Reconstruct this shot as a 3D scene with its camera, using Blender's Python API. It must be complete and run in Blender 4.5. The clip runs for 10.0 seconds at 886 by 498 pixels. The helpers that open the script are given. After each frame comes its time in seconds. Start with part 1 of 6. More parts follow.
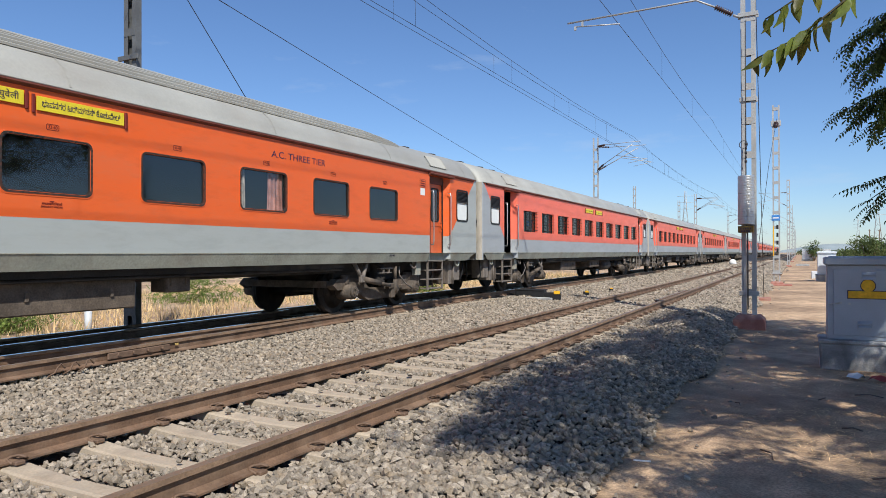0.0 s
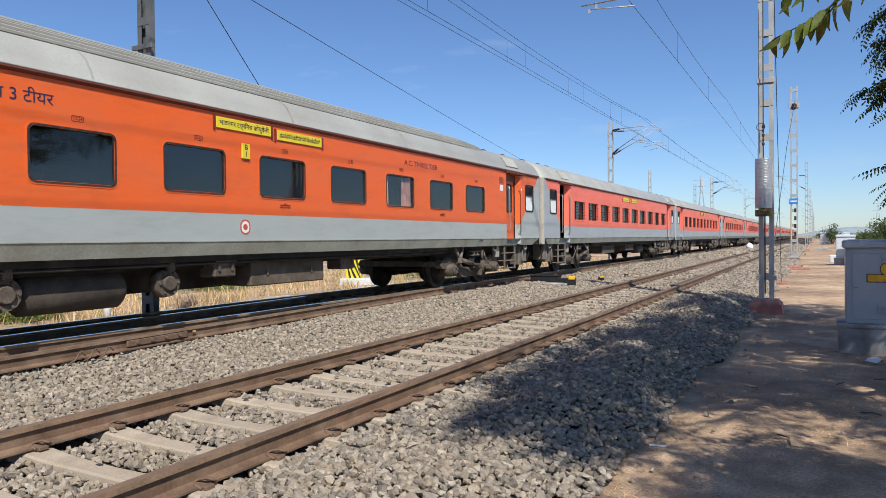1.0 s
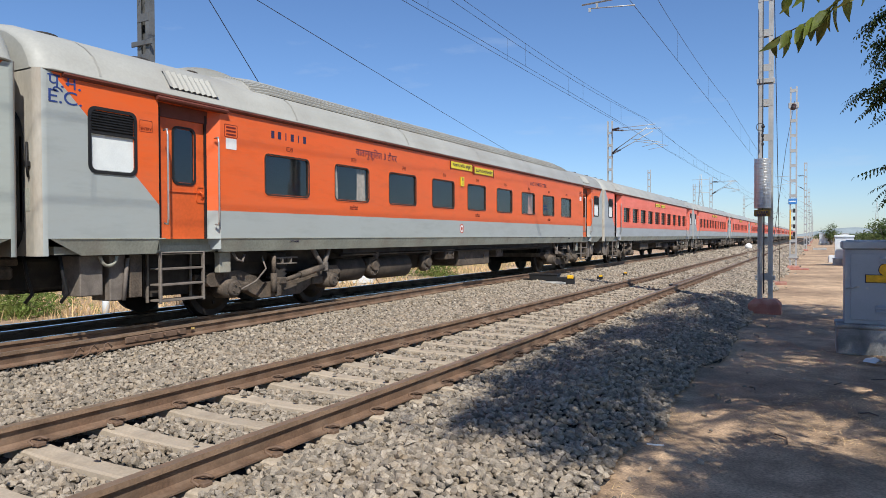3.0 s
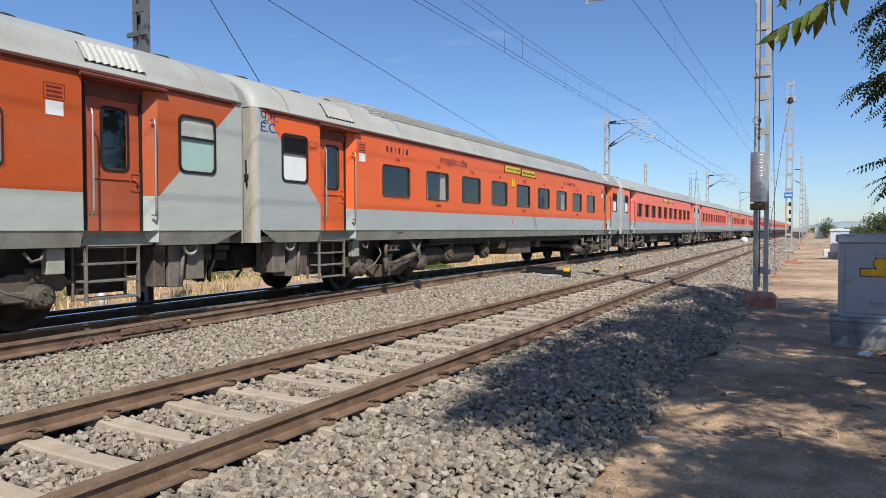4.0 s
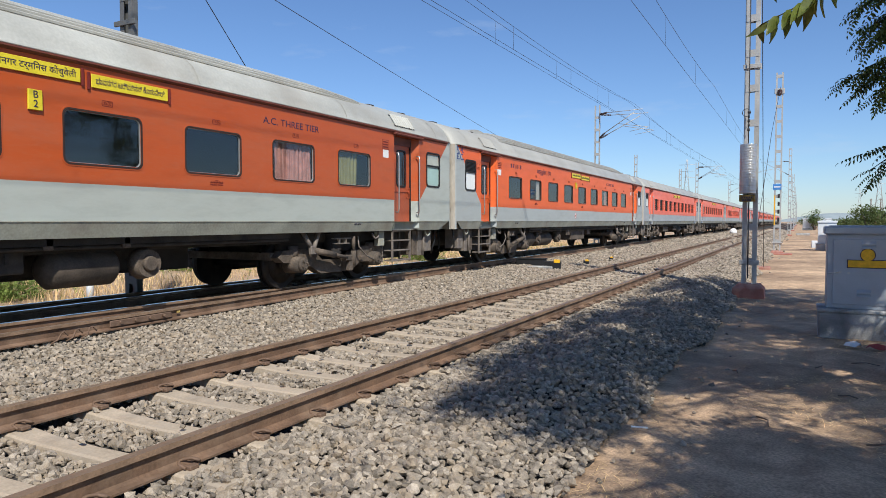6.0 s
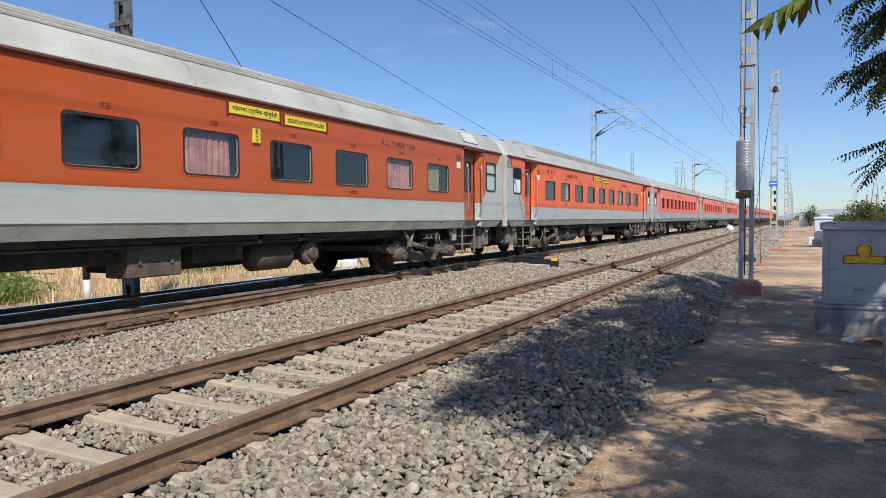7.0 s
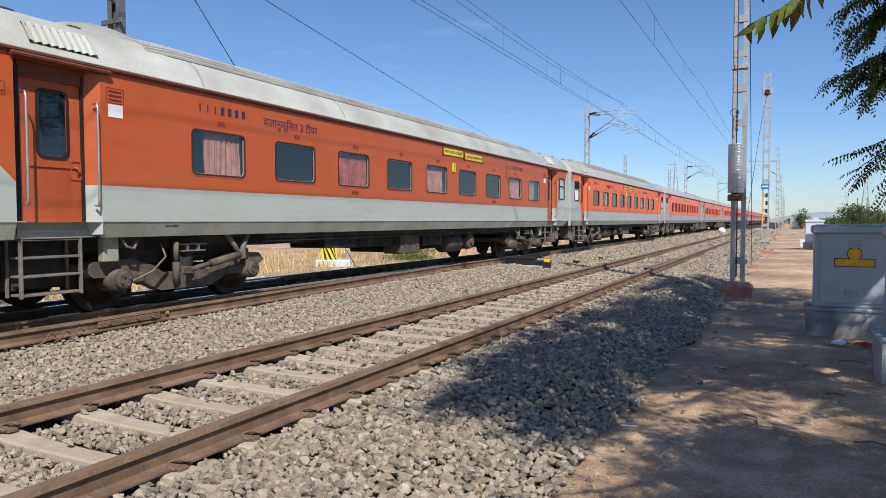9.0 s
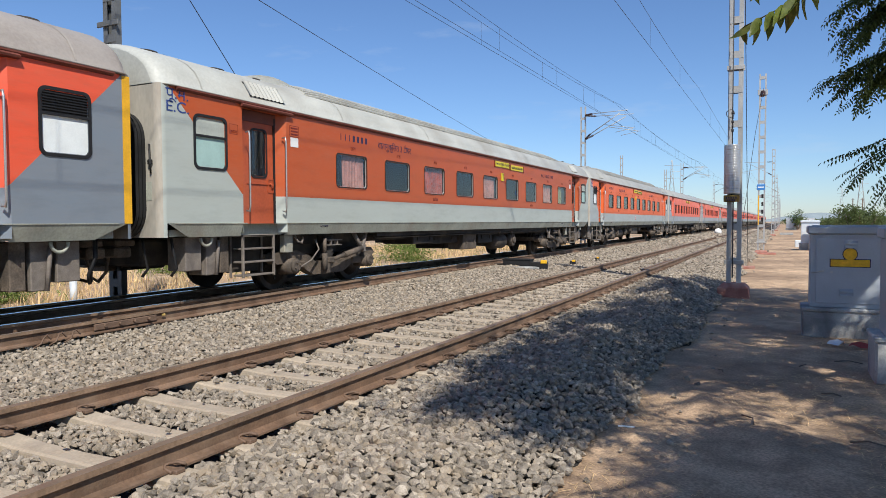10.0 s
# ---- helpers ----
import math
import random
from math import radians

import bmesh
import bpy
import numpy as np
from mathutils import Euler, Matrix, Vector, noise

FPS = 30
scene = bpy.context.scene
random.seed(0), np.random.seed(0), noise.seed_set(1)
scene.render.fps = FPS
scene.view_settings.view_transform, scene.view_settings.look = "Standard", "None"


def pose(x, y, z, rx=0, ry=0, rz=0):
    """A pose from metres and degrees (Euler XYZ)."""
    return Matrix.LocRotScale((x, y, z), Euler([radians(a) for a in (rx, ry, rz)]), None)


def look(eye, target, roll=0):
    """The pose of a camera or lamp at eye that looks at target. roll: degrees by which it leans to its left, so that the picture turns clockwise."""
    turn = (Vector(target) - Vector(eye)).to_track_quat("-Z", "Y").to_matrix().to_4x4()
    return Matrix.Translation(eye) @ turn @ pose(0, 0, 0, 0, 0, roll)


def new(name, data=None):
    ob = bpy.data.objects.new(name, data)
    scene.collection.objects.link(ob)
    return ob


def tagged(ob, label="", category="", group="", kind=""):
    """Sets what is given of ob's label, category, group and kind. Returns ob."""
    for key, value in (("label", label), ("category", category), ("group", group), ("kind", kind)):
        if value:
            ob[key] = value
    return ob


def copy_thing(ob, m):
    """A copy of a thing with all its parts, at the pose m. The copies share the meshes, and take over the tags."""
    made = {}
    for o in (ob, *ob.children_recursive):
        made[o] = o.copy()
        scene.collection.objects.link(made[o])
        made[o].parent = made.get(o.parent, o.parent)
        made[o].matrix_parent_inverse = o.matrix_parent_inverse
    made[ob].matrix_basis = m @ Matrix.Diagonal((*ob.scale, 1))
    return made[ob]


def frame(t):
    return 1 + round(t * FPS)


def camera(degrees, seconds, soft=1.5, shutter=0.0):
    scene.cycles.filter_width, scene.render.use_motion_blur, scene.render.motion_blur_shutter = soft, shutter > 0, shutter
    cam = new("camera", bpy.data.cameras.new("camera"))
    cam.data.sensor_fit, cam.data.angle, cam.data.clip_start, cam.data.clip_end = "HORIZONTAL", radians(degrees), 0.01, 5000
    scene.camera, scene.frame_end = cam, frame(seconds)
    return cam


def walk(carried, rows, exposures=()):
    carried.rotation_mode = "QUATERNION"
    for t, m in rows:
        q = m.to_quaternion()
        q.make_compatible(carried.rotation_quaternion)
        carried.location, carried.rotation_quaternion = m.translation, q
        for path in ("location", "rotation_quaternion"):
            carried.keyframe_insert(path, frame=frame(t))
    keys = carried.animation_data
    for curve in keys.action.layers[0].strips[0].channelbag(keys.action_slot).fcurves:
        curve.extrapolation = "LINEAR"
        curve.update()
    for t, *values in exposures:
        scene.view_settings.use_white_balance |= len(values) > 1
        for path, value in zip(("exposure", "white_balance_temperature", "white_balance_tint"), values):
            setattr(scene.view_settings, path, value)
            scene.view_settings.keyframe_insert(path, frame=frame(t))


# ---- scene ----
# ---- camera and its way: hand-held, standing beside the line ----
EYE_Z = 1.367
cam = camera(66.15, 10.0, soft=.5)
TURNS = [(0, 27.59, .314, -.137), (.5, 28.515, -.591, -.409), (1, 28.791, -.84, -.566), (1.5, 28.78, -.769, -.738),
         (2, 28.758, -.707, -.517), (2.5, 28.794, -.781, -.352), (4, 28.406, -1.605, -.081), (4.5, 28.052, -1.793, -.238),
         (5, 27.813, -2.061, .007), (5.5, 27.696, -2.229, .13), (7, 27.397, -2.414, -.477), (7.5, 27.32, -2.378, -.41),
         (8, 27.153, -2.335, -.444), (8.5, 26.925, -2.354, -.219), (9, 26.804, -2.361, -.133), (9.5, 26.681, -2.278, -.237),
         (10, 26.529, -2.24, -.257)]


def aim(yaw, pitch, roll):
    a, b = radians(yaw), radians(pitch)
    eye = Vector((0, 0, EYE_Z))
    return look(eye, eye + Vector((-math.sin(a) * math.cos(b), math.cos(a) * math.cos(b), math.sin(b))), roll)


walk(cam, [(t, aim(a, b, c)) for t, a, b, c in TURNS], [(0, 0, 6080, 10), (10, 0, 6080, 10)])

# ---- light: winter midday sun from behind the camera, on the path's side ----
SUN_EL, SUN_AZ = radians(47), radians(136)      # azimuth clockwise from the line's direction
sun_way = Vector((math.sin(SUN_AZ) * math.cos(SUN_EL), math.cos(SUN_AZ) * math.cos(SUN_EL), math.sin(SUN_EL)))
sun = new("sun", bpy.data.lights.new("sun", "SUN"))
sun.data.energy, sun.data.angle, sun.data.color = 5.35, radians(.53), (1, .92, .79)
sun.matrix_basis = look(sun_way * 60, (0, 0, 0))
world = bpy.data.worlds.new("sky")
scene.world = world
world.use_nodes = True
wn = world.node_tree
sky = wn.nodes.new("ShaderNodeTexSky")
sky.sky_type, sky.sun_disc = "NISHITA", False
sky.sun_elevation, sky.sun_rotation = SUN_EL, SUN_AZ
sky.altitude, sky.air_density, sky.dust_density, sky.ozone_density = 0, 1.0, .2, 4.6
wn.nodes["Background"].inputs["Strength"].default_value = .11
clear = wn.nodes.new("ShaderNodeMix")
clear.data_type, clear.blend_type = "RGBA", "MULTIPLY"
clear.inputs[0].default_value = 1
clear.inputs[7].default_value = (.92, .985, 1.095, 1)
wn.links.new(sky.outputs[0], clear.inputs[6])
way = wn.nodes.new("ShaderNodeTexCoord")
stretch = wn.nodes.new("ShaderNodeMapping")
stretch.inputs["Scale"].default_value = (2.2, 2.2, 9)
wisp = wn.nodes.new("ShaderNodeTexNoise")
wisp.inputs["Scale"].default_value, wisp.inputs["Detail"].default_value, wisp.inputs["Roughness"].default_value = 1.6, 7, .6
thin = wn.nodes.new("ShaderNodeMapRange")
thin.inputs[1].default_value, thin.inputs[2].default_value, thin.inputs[4].default_value = .60, .80, .35
veil = wn.nodes.new("ShaderNodeMix")
veil.data_type = "RGBA"
veil.inputs[7].default_value = (5.6, 6.2, 7.0, 1)
wn.links.new(way.outputs["Generated"], stretch.inputs["Vector"])
wn.links.new(stretch.outputs[0], wisp.inputs["Vector"])
wn.links.new(wisp.outputs[0], thin.inputs[0])
wn.links.new(thin.outputs[0], veil.inputs[0])
wn.links.new(clear.outputs[2], veil.inputs[6])
wn.links.new(veil.outputs[2], wn.nodes["Background"].inputs["Color"])


# ---- materials ----
def tree_of(name):
    m = bpy.data.materials.new(name)
    m.use_nodes = True
    nt = m.node_tree
    return m, nt, nt.nodes["Principled BSDF"], lambda kind: nt.nodes.new("ShaderNode" + kind)


def mat(name, base, rough=.7, metal=0.0, vary=.15, scale=6.0, fine=60.0, bump=.15, stain=None, amount=.4, random_tone=0.0, island=False, thin=0.0, spec=.4, stretch=(1, 1, 1)):
    """A surface with two scales of tone, an optional stain colour, relief, and a tone of its own for each piece."""
    m, nt, bsdf, add = tree_of(name)
    link = nt.links.new
    co = add("TexCoord")
    mp = add("Mapping")
    mp.inputs["Scale"].default_value = stretch
    link(co.outputs["Object"], mp.inputs["Vector"])
    big, small = add("TexNoise"), add("TexNoise")
    for n, s, d in ((big, scale, 4), (small, fine, 3)):
        n.inputs["Scale"].default_value, n.inputs["Detail"].default_value = s, d
        link(mp.outputs[0], n.inputs["Vector"])
    tone = add("MapRange")
    link(big.outputs[0], tone.inputs[0])
    tone.inputs[1].default_value, tone.inputs[2].default_value = .3, .7
    tone.inputs[3].default_value, tone.inputs[4].default_value = 1 - vary, 1 + vary
    tone2 = add("MapRange")
    link(small.outputs[0], tone2.inputs[0])
    tone2.inputs[1].default_value, tone2.inputs[2].default_value = .3, .7
    tone2.inputs[3].default_value, tone2.inputs[4].default_value = 1 - vary * .6, 1 + vary * .6
    mul = add("Math")
    mul.operation = "MULTIPLY"
    link(tone.outputs[0], mul.inputs[0])
    link(tone2.outputs[0], mul.inputs[1])
    value = mul.outputs[0]
    if random_tone:
        rnd = add("NewGeometry").outputs["Random Per Island"] if island else add("ObjectInfo").outputs["Random"]
        rr = add("MapRange")
        link(rnd, rr.inputs[0])
        rr.inputs[3].default_value, rr.inputs[4].default_value = 1 - random_tone, 1 + random_tone
        m2 = add("Math")
        m2.operation = "MULTIPLY"
        link(value, m2.inputs[0])
        link(rr.outputs[0], m2.inputs[1])
        value = m2.outputs[0]
    col = add("Mix")
    col.data_type, col.blend_type = "RGBA", "MULTIPLY"
    col.inputs[0].default_value = 1
    col.inputs[6].default_value = (*base, 1)
    link(value, col.inputs[7])
    out = col.outputs[2]
    if stain:
        spot = add("TexNoise")
        spot.inputs["Scale"].default_value, spot.inputs["Detail"].default_value = scale * .6, 6
        link(mp.outputs[0], spot.inputs["Vector"])
        ramp = add("MapRange")
        link(spot.outputs[0], ramp.inputs[0])
        ramp.inputs[1].default_value, ramp.inputs[2].default_value = .48, .68
        ramp.inputs[4].default_value = amount
        mix = add("Mix")
        mix.data_type = "RGBA"
        link(ramp.outputs[0], mix.inputs[0])
        link(out, mix.inputs[6])
        mix.inputs[7].default_value = (*stain, 1)
        out = mix.outputs[2]
    link(out, bsdf.inputs["Base Color"])
    bsdf.inputs["Roughness"].default_value, bsdf.inputs["Metallic"].default_value = rough, metal
    bsdf.inputs["Specular IOR Level"].default_value = spec
    if thin:
        bsdf.inputs["Subsurface Weight"].default_value = 0
        tr = add("BsdfTranslucent")
        link(out, tr.inputs["Color"])
        ms = add("MixShader")
        ms.inputs[0].default_value = thin
        link(bsdf.outputs[0], ms.inputs[1])
        link(tr.outputs[0], ms.inputs[2])
        link(ms.outputs[0], nt.nodes["Material Output"].inputs["Surface"])
    if bump:
        b = add("Bump")
        b.inputs["Strength"].default_value, b.inputs["Distance"].default_value = bump, .01
        link(small.outputs[0], b.inputs["Height"])
        link(b.outputs[0], bsdf.inputs["Normal"])
    return m


def livery(name, upper, lower, belt_z=1.693, door_y=10.38):
    """Coach paint: coloured above the belt line, grey below it and on the raked ends; dust streaks and faint panel dents."""
    m, nt, bsdf, add = tree_of(name)
    link = nt.links.new

    def calc(op, a, b):
        n = add("Math")
        n.operation = op
        for i, v in enumerate((a, b)):
            if isinstance(v, (int, float)):
                n.inputs[i].default_value = v
            else:
                link(v, n.inputs[i])
        return n.outputs[0]

    co = add("TexCoord")
    xyz = add("SeparateXYZ")
    link(co.outputs["Object"], xyz.inputs[0])
    belt = calc("LESS_THAN", xyz.outputs[2], belt_z)
    rake = calc("GREATER_THAN", calc("ADD", calc("ABSOLUTE", xyz.outputs[1], 0), calc("MULTIPLY", calc("SUBTRACT", xyz.outputs[2], 1.693), -.98)), door_y)
    grey = calc("MAXIMUM", belt, rake)
    pick = add("Mix")
    pick.data_type = "RGBA"
    link(grey, pick.inputs[0])
    pick.inputs[6].default_value, pick.inputs[7].default_value = (*upper, 1), (*lower, 1)
    mp = add("Mapping")
    mp.inputs["Scale"].default_value = (1, .55, 2.2)
    link(co.outputs["Object"], mp.inputs["Vector"])
    n1, n2 = add("TexNoise"), add("TexNoise")
    n1.inputs["Scale"].default_value, n1.inputs["Detail"].default_value = 1.6, 6
    n2.inputs["Scale"].default_value, n2.inputs["Detail"].default_value = 14, 5
    link(mp.outputs[0], n1.inputs["Vector"])
    link(mp.outputs[0], n2.inputs["Vector"])
    d = add("MapRange")
    link(n1.outputs[0], d.inputs[0])
    d.inputs[1].default_value, d.inputs[2].default_value, d.inputs[3].default_value, d.inputs[4].default_value = .35, .75, .0, .11
    d2 = add("MapRange")
    link(n2.outputs[0], d2.inputs[0])
    d2.inputs[1].default_value, d2.inputs[2].default_value, d2.inputs[3].default_value, d2.inputs[4].default_value = .5, .8, 0, .09
    n3 = add("TexNoise")
    n3.inputs["Scale"].default_value, n3.inputs["Detail"].default_value, n3.inputs["Roughness"].default_value = 2.7, 8, .65
    link(mp.outputs[0], n3.inputs["Vector"])
    grime = add("MapRange")
    link(n3.outputs[0], grime.inputs[0])
    grime.inputs[1].default_value, grime.inputs[2].default_value, grime.inputs[3].default_value, grime.inputs[4].default_value = .50, .85, 1, .80
    worn = add("Mix")
    worn.data_type, worn.blend_type = "RGBA", "MULTIPLY"
    worn.inputs[0].default_value = 1
    link(pick.outputs[2], worn.inputs[6])
    link(grime.outputs[0], worn.inputs[7])
    dust = add("Mix")
    dust.data_type = "RGBA"
    link(calc("ADD", d.outputs[0], d2.outputs[0]), dust.inputs[0])
    link(worn.outputs[2], dust.inputs[6])
    dust.inputs[7].default_value = (.30, .25, .19, 1)
    link(dust.outputs[2], bsdf.inputs["Base Color"])
    rg = add("MapRange")
    link(n1.outputs[0], rg.inputs[0])
    rg.inputs[3].default_value, rg.inputs[4].default_value = .28, .6
    link(rg.outputs[0], bsdf.inputs["Roughness"])
    b = add("Bump")
    b.inputs["Strength"].default_value, b.inputs["Distance"].default_value = .25, .012
    link(n1.outputs[0], b.inputs["Height"])
    link(b.outputs[0], bsdf.inputs["Normal"])
    return m


def tinted_glass(name, tint, clear):
    """Tinted pane: see-through body, mirror-like surface at a glancing angle."""
    m, nt, bsdf, add = tree_of(name)
    link = nt.links.new
    see = add("BsdfTransparent")
    see.inputs[0].default_value = (*tint, 1)
    bsdf.inputs["Base Color"].default_value = (.02, .026, .028, 1)
    bsdf.inputs["Roughness"].default_value = .3
    bsdf.inputs["Specular IOR Level"].default_value = 0
    body = add("MixShader")
    body.inputs[0].default_value = clear
    link(bsdf.outputs[0], body.inputs[1])
    link(see.outputs[0], body.inputs[2])
    gloss = add("BsdfGlossy")
    gloss.inputs["Roughness"].default_value = .03
    fr = add("Fresnel")
    fr.inputs["IOR"].default_value = 2.0
    co, n = add("TexCoord"), add("TexNoise")
    n.inputs["Scale"].default_value = 3
    link(co.outputs["Object"], n.inputs["Vector"])
    bp = add("Bump")
    bp.inputs["Strength"].default_value, bp.inputs["Distance"].default_value = .05, .01
    link(n.outputs[0], bp.inputs["Height"])
    link(bp.outputs[0], gloss.inputs["Normal"])
    ms = add("MixShader")
    link(fr.outputs[0], ms.inputs[0])
    link(body.outputs[0], ms.inputs[1])
    link(gloss.outputs[0], ms.inputs[2])
    link(ms.outputs[0], nt.nodes["Material Output"].inputs["Surface"])
    return m


ORANGE = livery("orange grey coach paint", (.79, .124, .015), (.385, .42, .41))
RED_DARK = livery("bright red dark grey coach paint", (.80, .10, .04), (.20, .235, .275))
BRICK = livery("weathered orange grey coach paint", (.475, .083, .013), (.43, .47, .43), 1.745)
RED = livery("red grey coach paint", (.88, .165, .095), (.35, .38, .40))
ROOF = mat("grey roof paint", (.37, .37, .335), .5, 0, .08, 1.2, 25, .05, (.29, .26, .22), .3)
ROOF_PALE = mat("pale roof paint", (.44, .445, .40), .5, 0, .12, 1.2, 25, .1, (.30, .27, .22), .45)
ROOF_DIRTY = mat("dust-brown roof paint", (.33, .29, .25), .6, 0, .15, 1.2, 25, .1, (.45, .42, .38), .4)
ENDWALL = mat("cream end wall paint", (.40, .375, .32), .6, 0, .15, 1.5, 25, .1, (.36, .26, .17), .7, stretch=(1, 1, .35))
SOLE = mat("dusty sole bar", (.35, .36, .30), .7, 0, .2, 2, 30, .1, (.26, .21, .16), .5)
# near-black: the shade beneath the train is put into this ballast colour
TRAINSHADE = mat("oil-stained ballast", (.035, .03, .027), .8, 0, .5, 22, 60, 1.0)
UNDER = mat("dusty underframe", (.032, .028, .025), .85, 0, .3, 3, 40, .3, (.13, .105, .08), .5)
BOGIE = mat("dusty bogie steel", (.12, .094, .071), .85, 0, .35, 5, 40, .35, (.05, .044, .038), .6)
TANK = mat("grimy tank steel", (.065, .052, .041), .8, 0, .3, 4, 40, .3, (.17, .135, .10), .35)
BLACK = mat("black rubber", (.015, .015, .016), .6, 0, .2, 8, 60, .1)
CLEANSEAL = mat("dark window seal", (.035, .022, .018), .65, 0, .3, 20, 90, .1)
PALERIM = mat("dull aluminium rim", (.40, .42, .42), .45, .5, .15, 10, 60, .05)
SEAL = mat("worn window seal", (.03, .025, .022), .7, 0, .3, 30, 90, .2, (.30, .08, .03), .35)
WHEEL = mat("wheel steel", (.028, .025, .023), .6, .5, .25, 5, 50, .2, (.10, .07, .05), .5)
HOOD = mat("dark maroon paint", (.15, .045, .03), .6, 0, .2, 3, 40, .1)
DOORS_PAINT = {"orange": mat("orange door paint", (.66, .115, .022), .4, 0, .12, 1.5, 20, .05, (.30, .2, .14), .2), "brick": mat("brick door paint", (.42, .085, .03), .45, 0, .15, 1.5, 20, .05, (.25, .17, .12), .25),
               "red": mat("red door paint", (.70, .10, .05), .45, 0, .12, 1.5, 20, .05, (.25, .17, .12), .2)}
STEELBAR = mat("steel handrail", (.52, .52, .50), .35, .7, .12, 5, 50, .05)
TREAD = mat("worn step steel", (.20, .172, .145), .75, .1, .2, 9, 60, .2, (.12, .10, .09), .6)
GLASS = tinted_glass("dark coach glass", (.86, .91, .92), .86)
FROST = mat("frosted window", (.78, .82, .80), .5, 0, .05, 5, 60, .03)
# near-black: the interior's dimness is put into this colour; window bars share it
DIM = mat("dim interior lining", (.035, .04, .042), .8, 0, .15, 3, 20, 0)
CURTAINS = {"white": mat("pale curtain", (.46, .40, .36), .9, 0, .3, 9, 60, .2), "red": mat("red curtain", (.42, .10, .075), .9, 0, .4, 6, 60, .2),
            "pink": mat("pink curtain", (.44, .22, .19), .9, 0, .35, 6, 60, .2), "green": mat("green curtain", (.25, .24, .11), .9, 0, .2, 6, 60, .2)}
YELLOW = mat("yellow board", (.72, .60, .03), .5, 0, .08, 6, 60, .05)
INK = mat("dark blue lettering", (.03, .025, .07), .6, 0, .1, 8, 50, 0)
BLUEINK = mat("blue lettering", (.03, .06, .22), .6, 0, .1, 8, 50, 0)
REDINK = mat("dark red lettering", (.16, .02, .015), .6, 0, .1, 8, 50, 0)
EMBLEM = mat("red emblem paint", (.50, .09, .05), .5, 0, .1, 8, 50, 0)
PAPER = mat("white sticker", (.8, .8, .78), .5, 0, .05, 6, 60, 0)
RAIL = mat("rusty rail side", (.165, .10, .062), .8, .05, .3, 4, 50, .3, (.29, .205, .14), .6)
RAILSIDE = mat("tan rusted rail head side", (.25, .165, .105), .75, .1, .3, 4, 50, .2)
RAILTOP = mat("worn rail head", (.24, .17, .115), .5, .25, .2, 3, 60, .1, (.16, .10, .07), .5)
SHINY = mat("polished rail head", (.55, .54, .52), .22, .95, .08, 3, 60, .05)
CONCRETE = mat("sleeper concrete", (.41, .338, .25), .9, 0, .18, 4, 50, .3, (.30, .26, .21), .6, .12)
CLIP = mat("rusty clip", (.17, .11, .075), .8, .2, .2, 9, 60, .2)
STONE = mat("ballast stone", (.29, .248, .195), .9, 0, .3, 14, 90, .8, (.34, .26, .17), .6, .40, True)
# near-black base paints the shade in the gaps between ballast stones
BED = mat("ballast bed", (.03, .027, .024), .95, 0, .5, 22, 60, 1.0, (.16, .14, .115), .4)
GALV = mat("galvanised steel", (.43, .43, .415), .55, .3, .15, 2, 30, .1, (.40, .40, .39), .5)
# darker mast steel: the far mast's shaded side is put into the colour
SHADEGALV = mat("painted mast steel", (.13, .135, .135), .6, .2, .2, 2, 30, .1)
REDCEM = mat("painted red cement", (.36, .15, .11), .9, 0, .2, 4, 50, .3, (.40, .30, .24), .6)
CEMENT = mat("grey cement", (.42, .42, .40), .9, 0, .25, 3, 50, .4, (.13, .13, .13), .85)
SILVER = mat("silver cabinet paint", (.42, .46, .50), .5, .15, .06, 3, 50, .04, (.36, .40, .43), .4)
CASEWHITE = mat("pale cabinet paint", (.62, .66, .68), .5, 0, .08, 3, 40, .04)
BADGE = mat("yellow badge paint", (.85, .48, .02), .5, 0, .15, 12, 60, .1)
WIRE = mat("dark wire", (.05, .05, .055), .6, .4, .1, 3, 30, 0)
CERAMIC = mat("dark insulator", (.05, .03, .028), .3, 0, .1, 5, 40, 0)
LEAF = mat("tree leaf", (.085, .125, .03), .45, 0, .25, 3, 40, .1, (.20, .20, .05), .4, .4, True, .34)
# brighter copy of LEAF: sunlight on the close twig is put into its colour
TWIGLEAF = mat("young leaf", (.15, .19, .04), .42, 0, .3, 18, 60, .1, (.26, .20, .05), .5, .5, False, .5)
STALK = mat("dark twig", (.07, .06, .03), .8, 0, .2, 9, 60, .1)
BARK = mat("bark", (.16, .12, .09), .95, 0, .3, 6, 40, .6)
DRYGRASS = mat("dry grass", (.78, .57, .30), .95, 0, .2, 1, 20, 0, (.40, .30, .14), .5, .3, True, .3)
GREENGRASS = mat("green weed", (.16, .22, .05), .9, 0, .2, 1, 20, 0, (.28, .26, .08), .5, .3, True, .3)
FARLEAF = mat("far foliage", (.10, .14, .045), .95, 0, .3, .8, 9, .3, (.20, .21, .09), .5, .3, True, .3)
HAZY = mat("far hill", (.30, .35, .36), 1, 0, .1, .02, .2, 0)


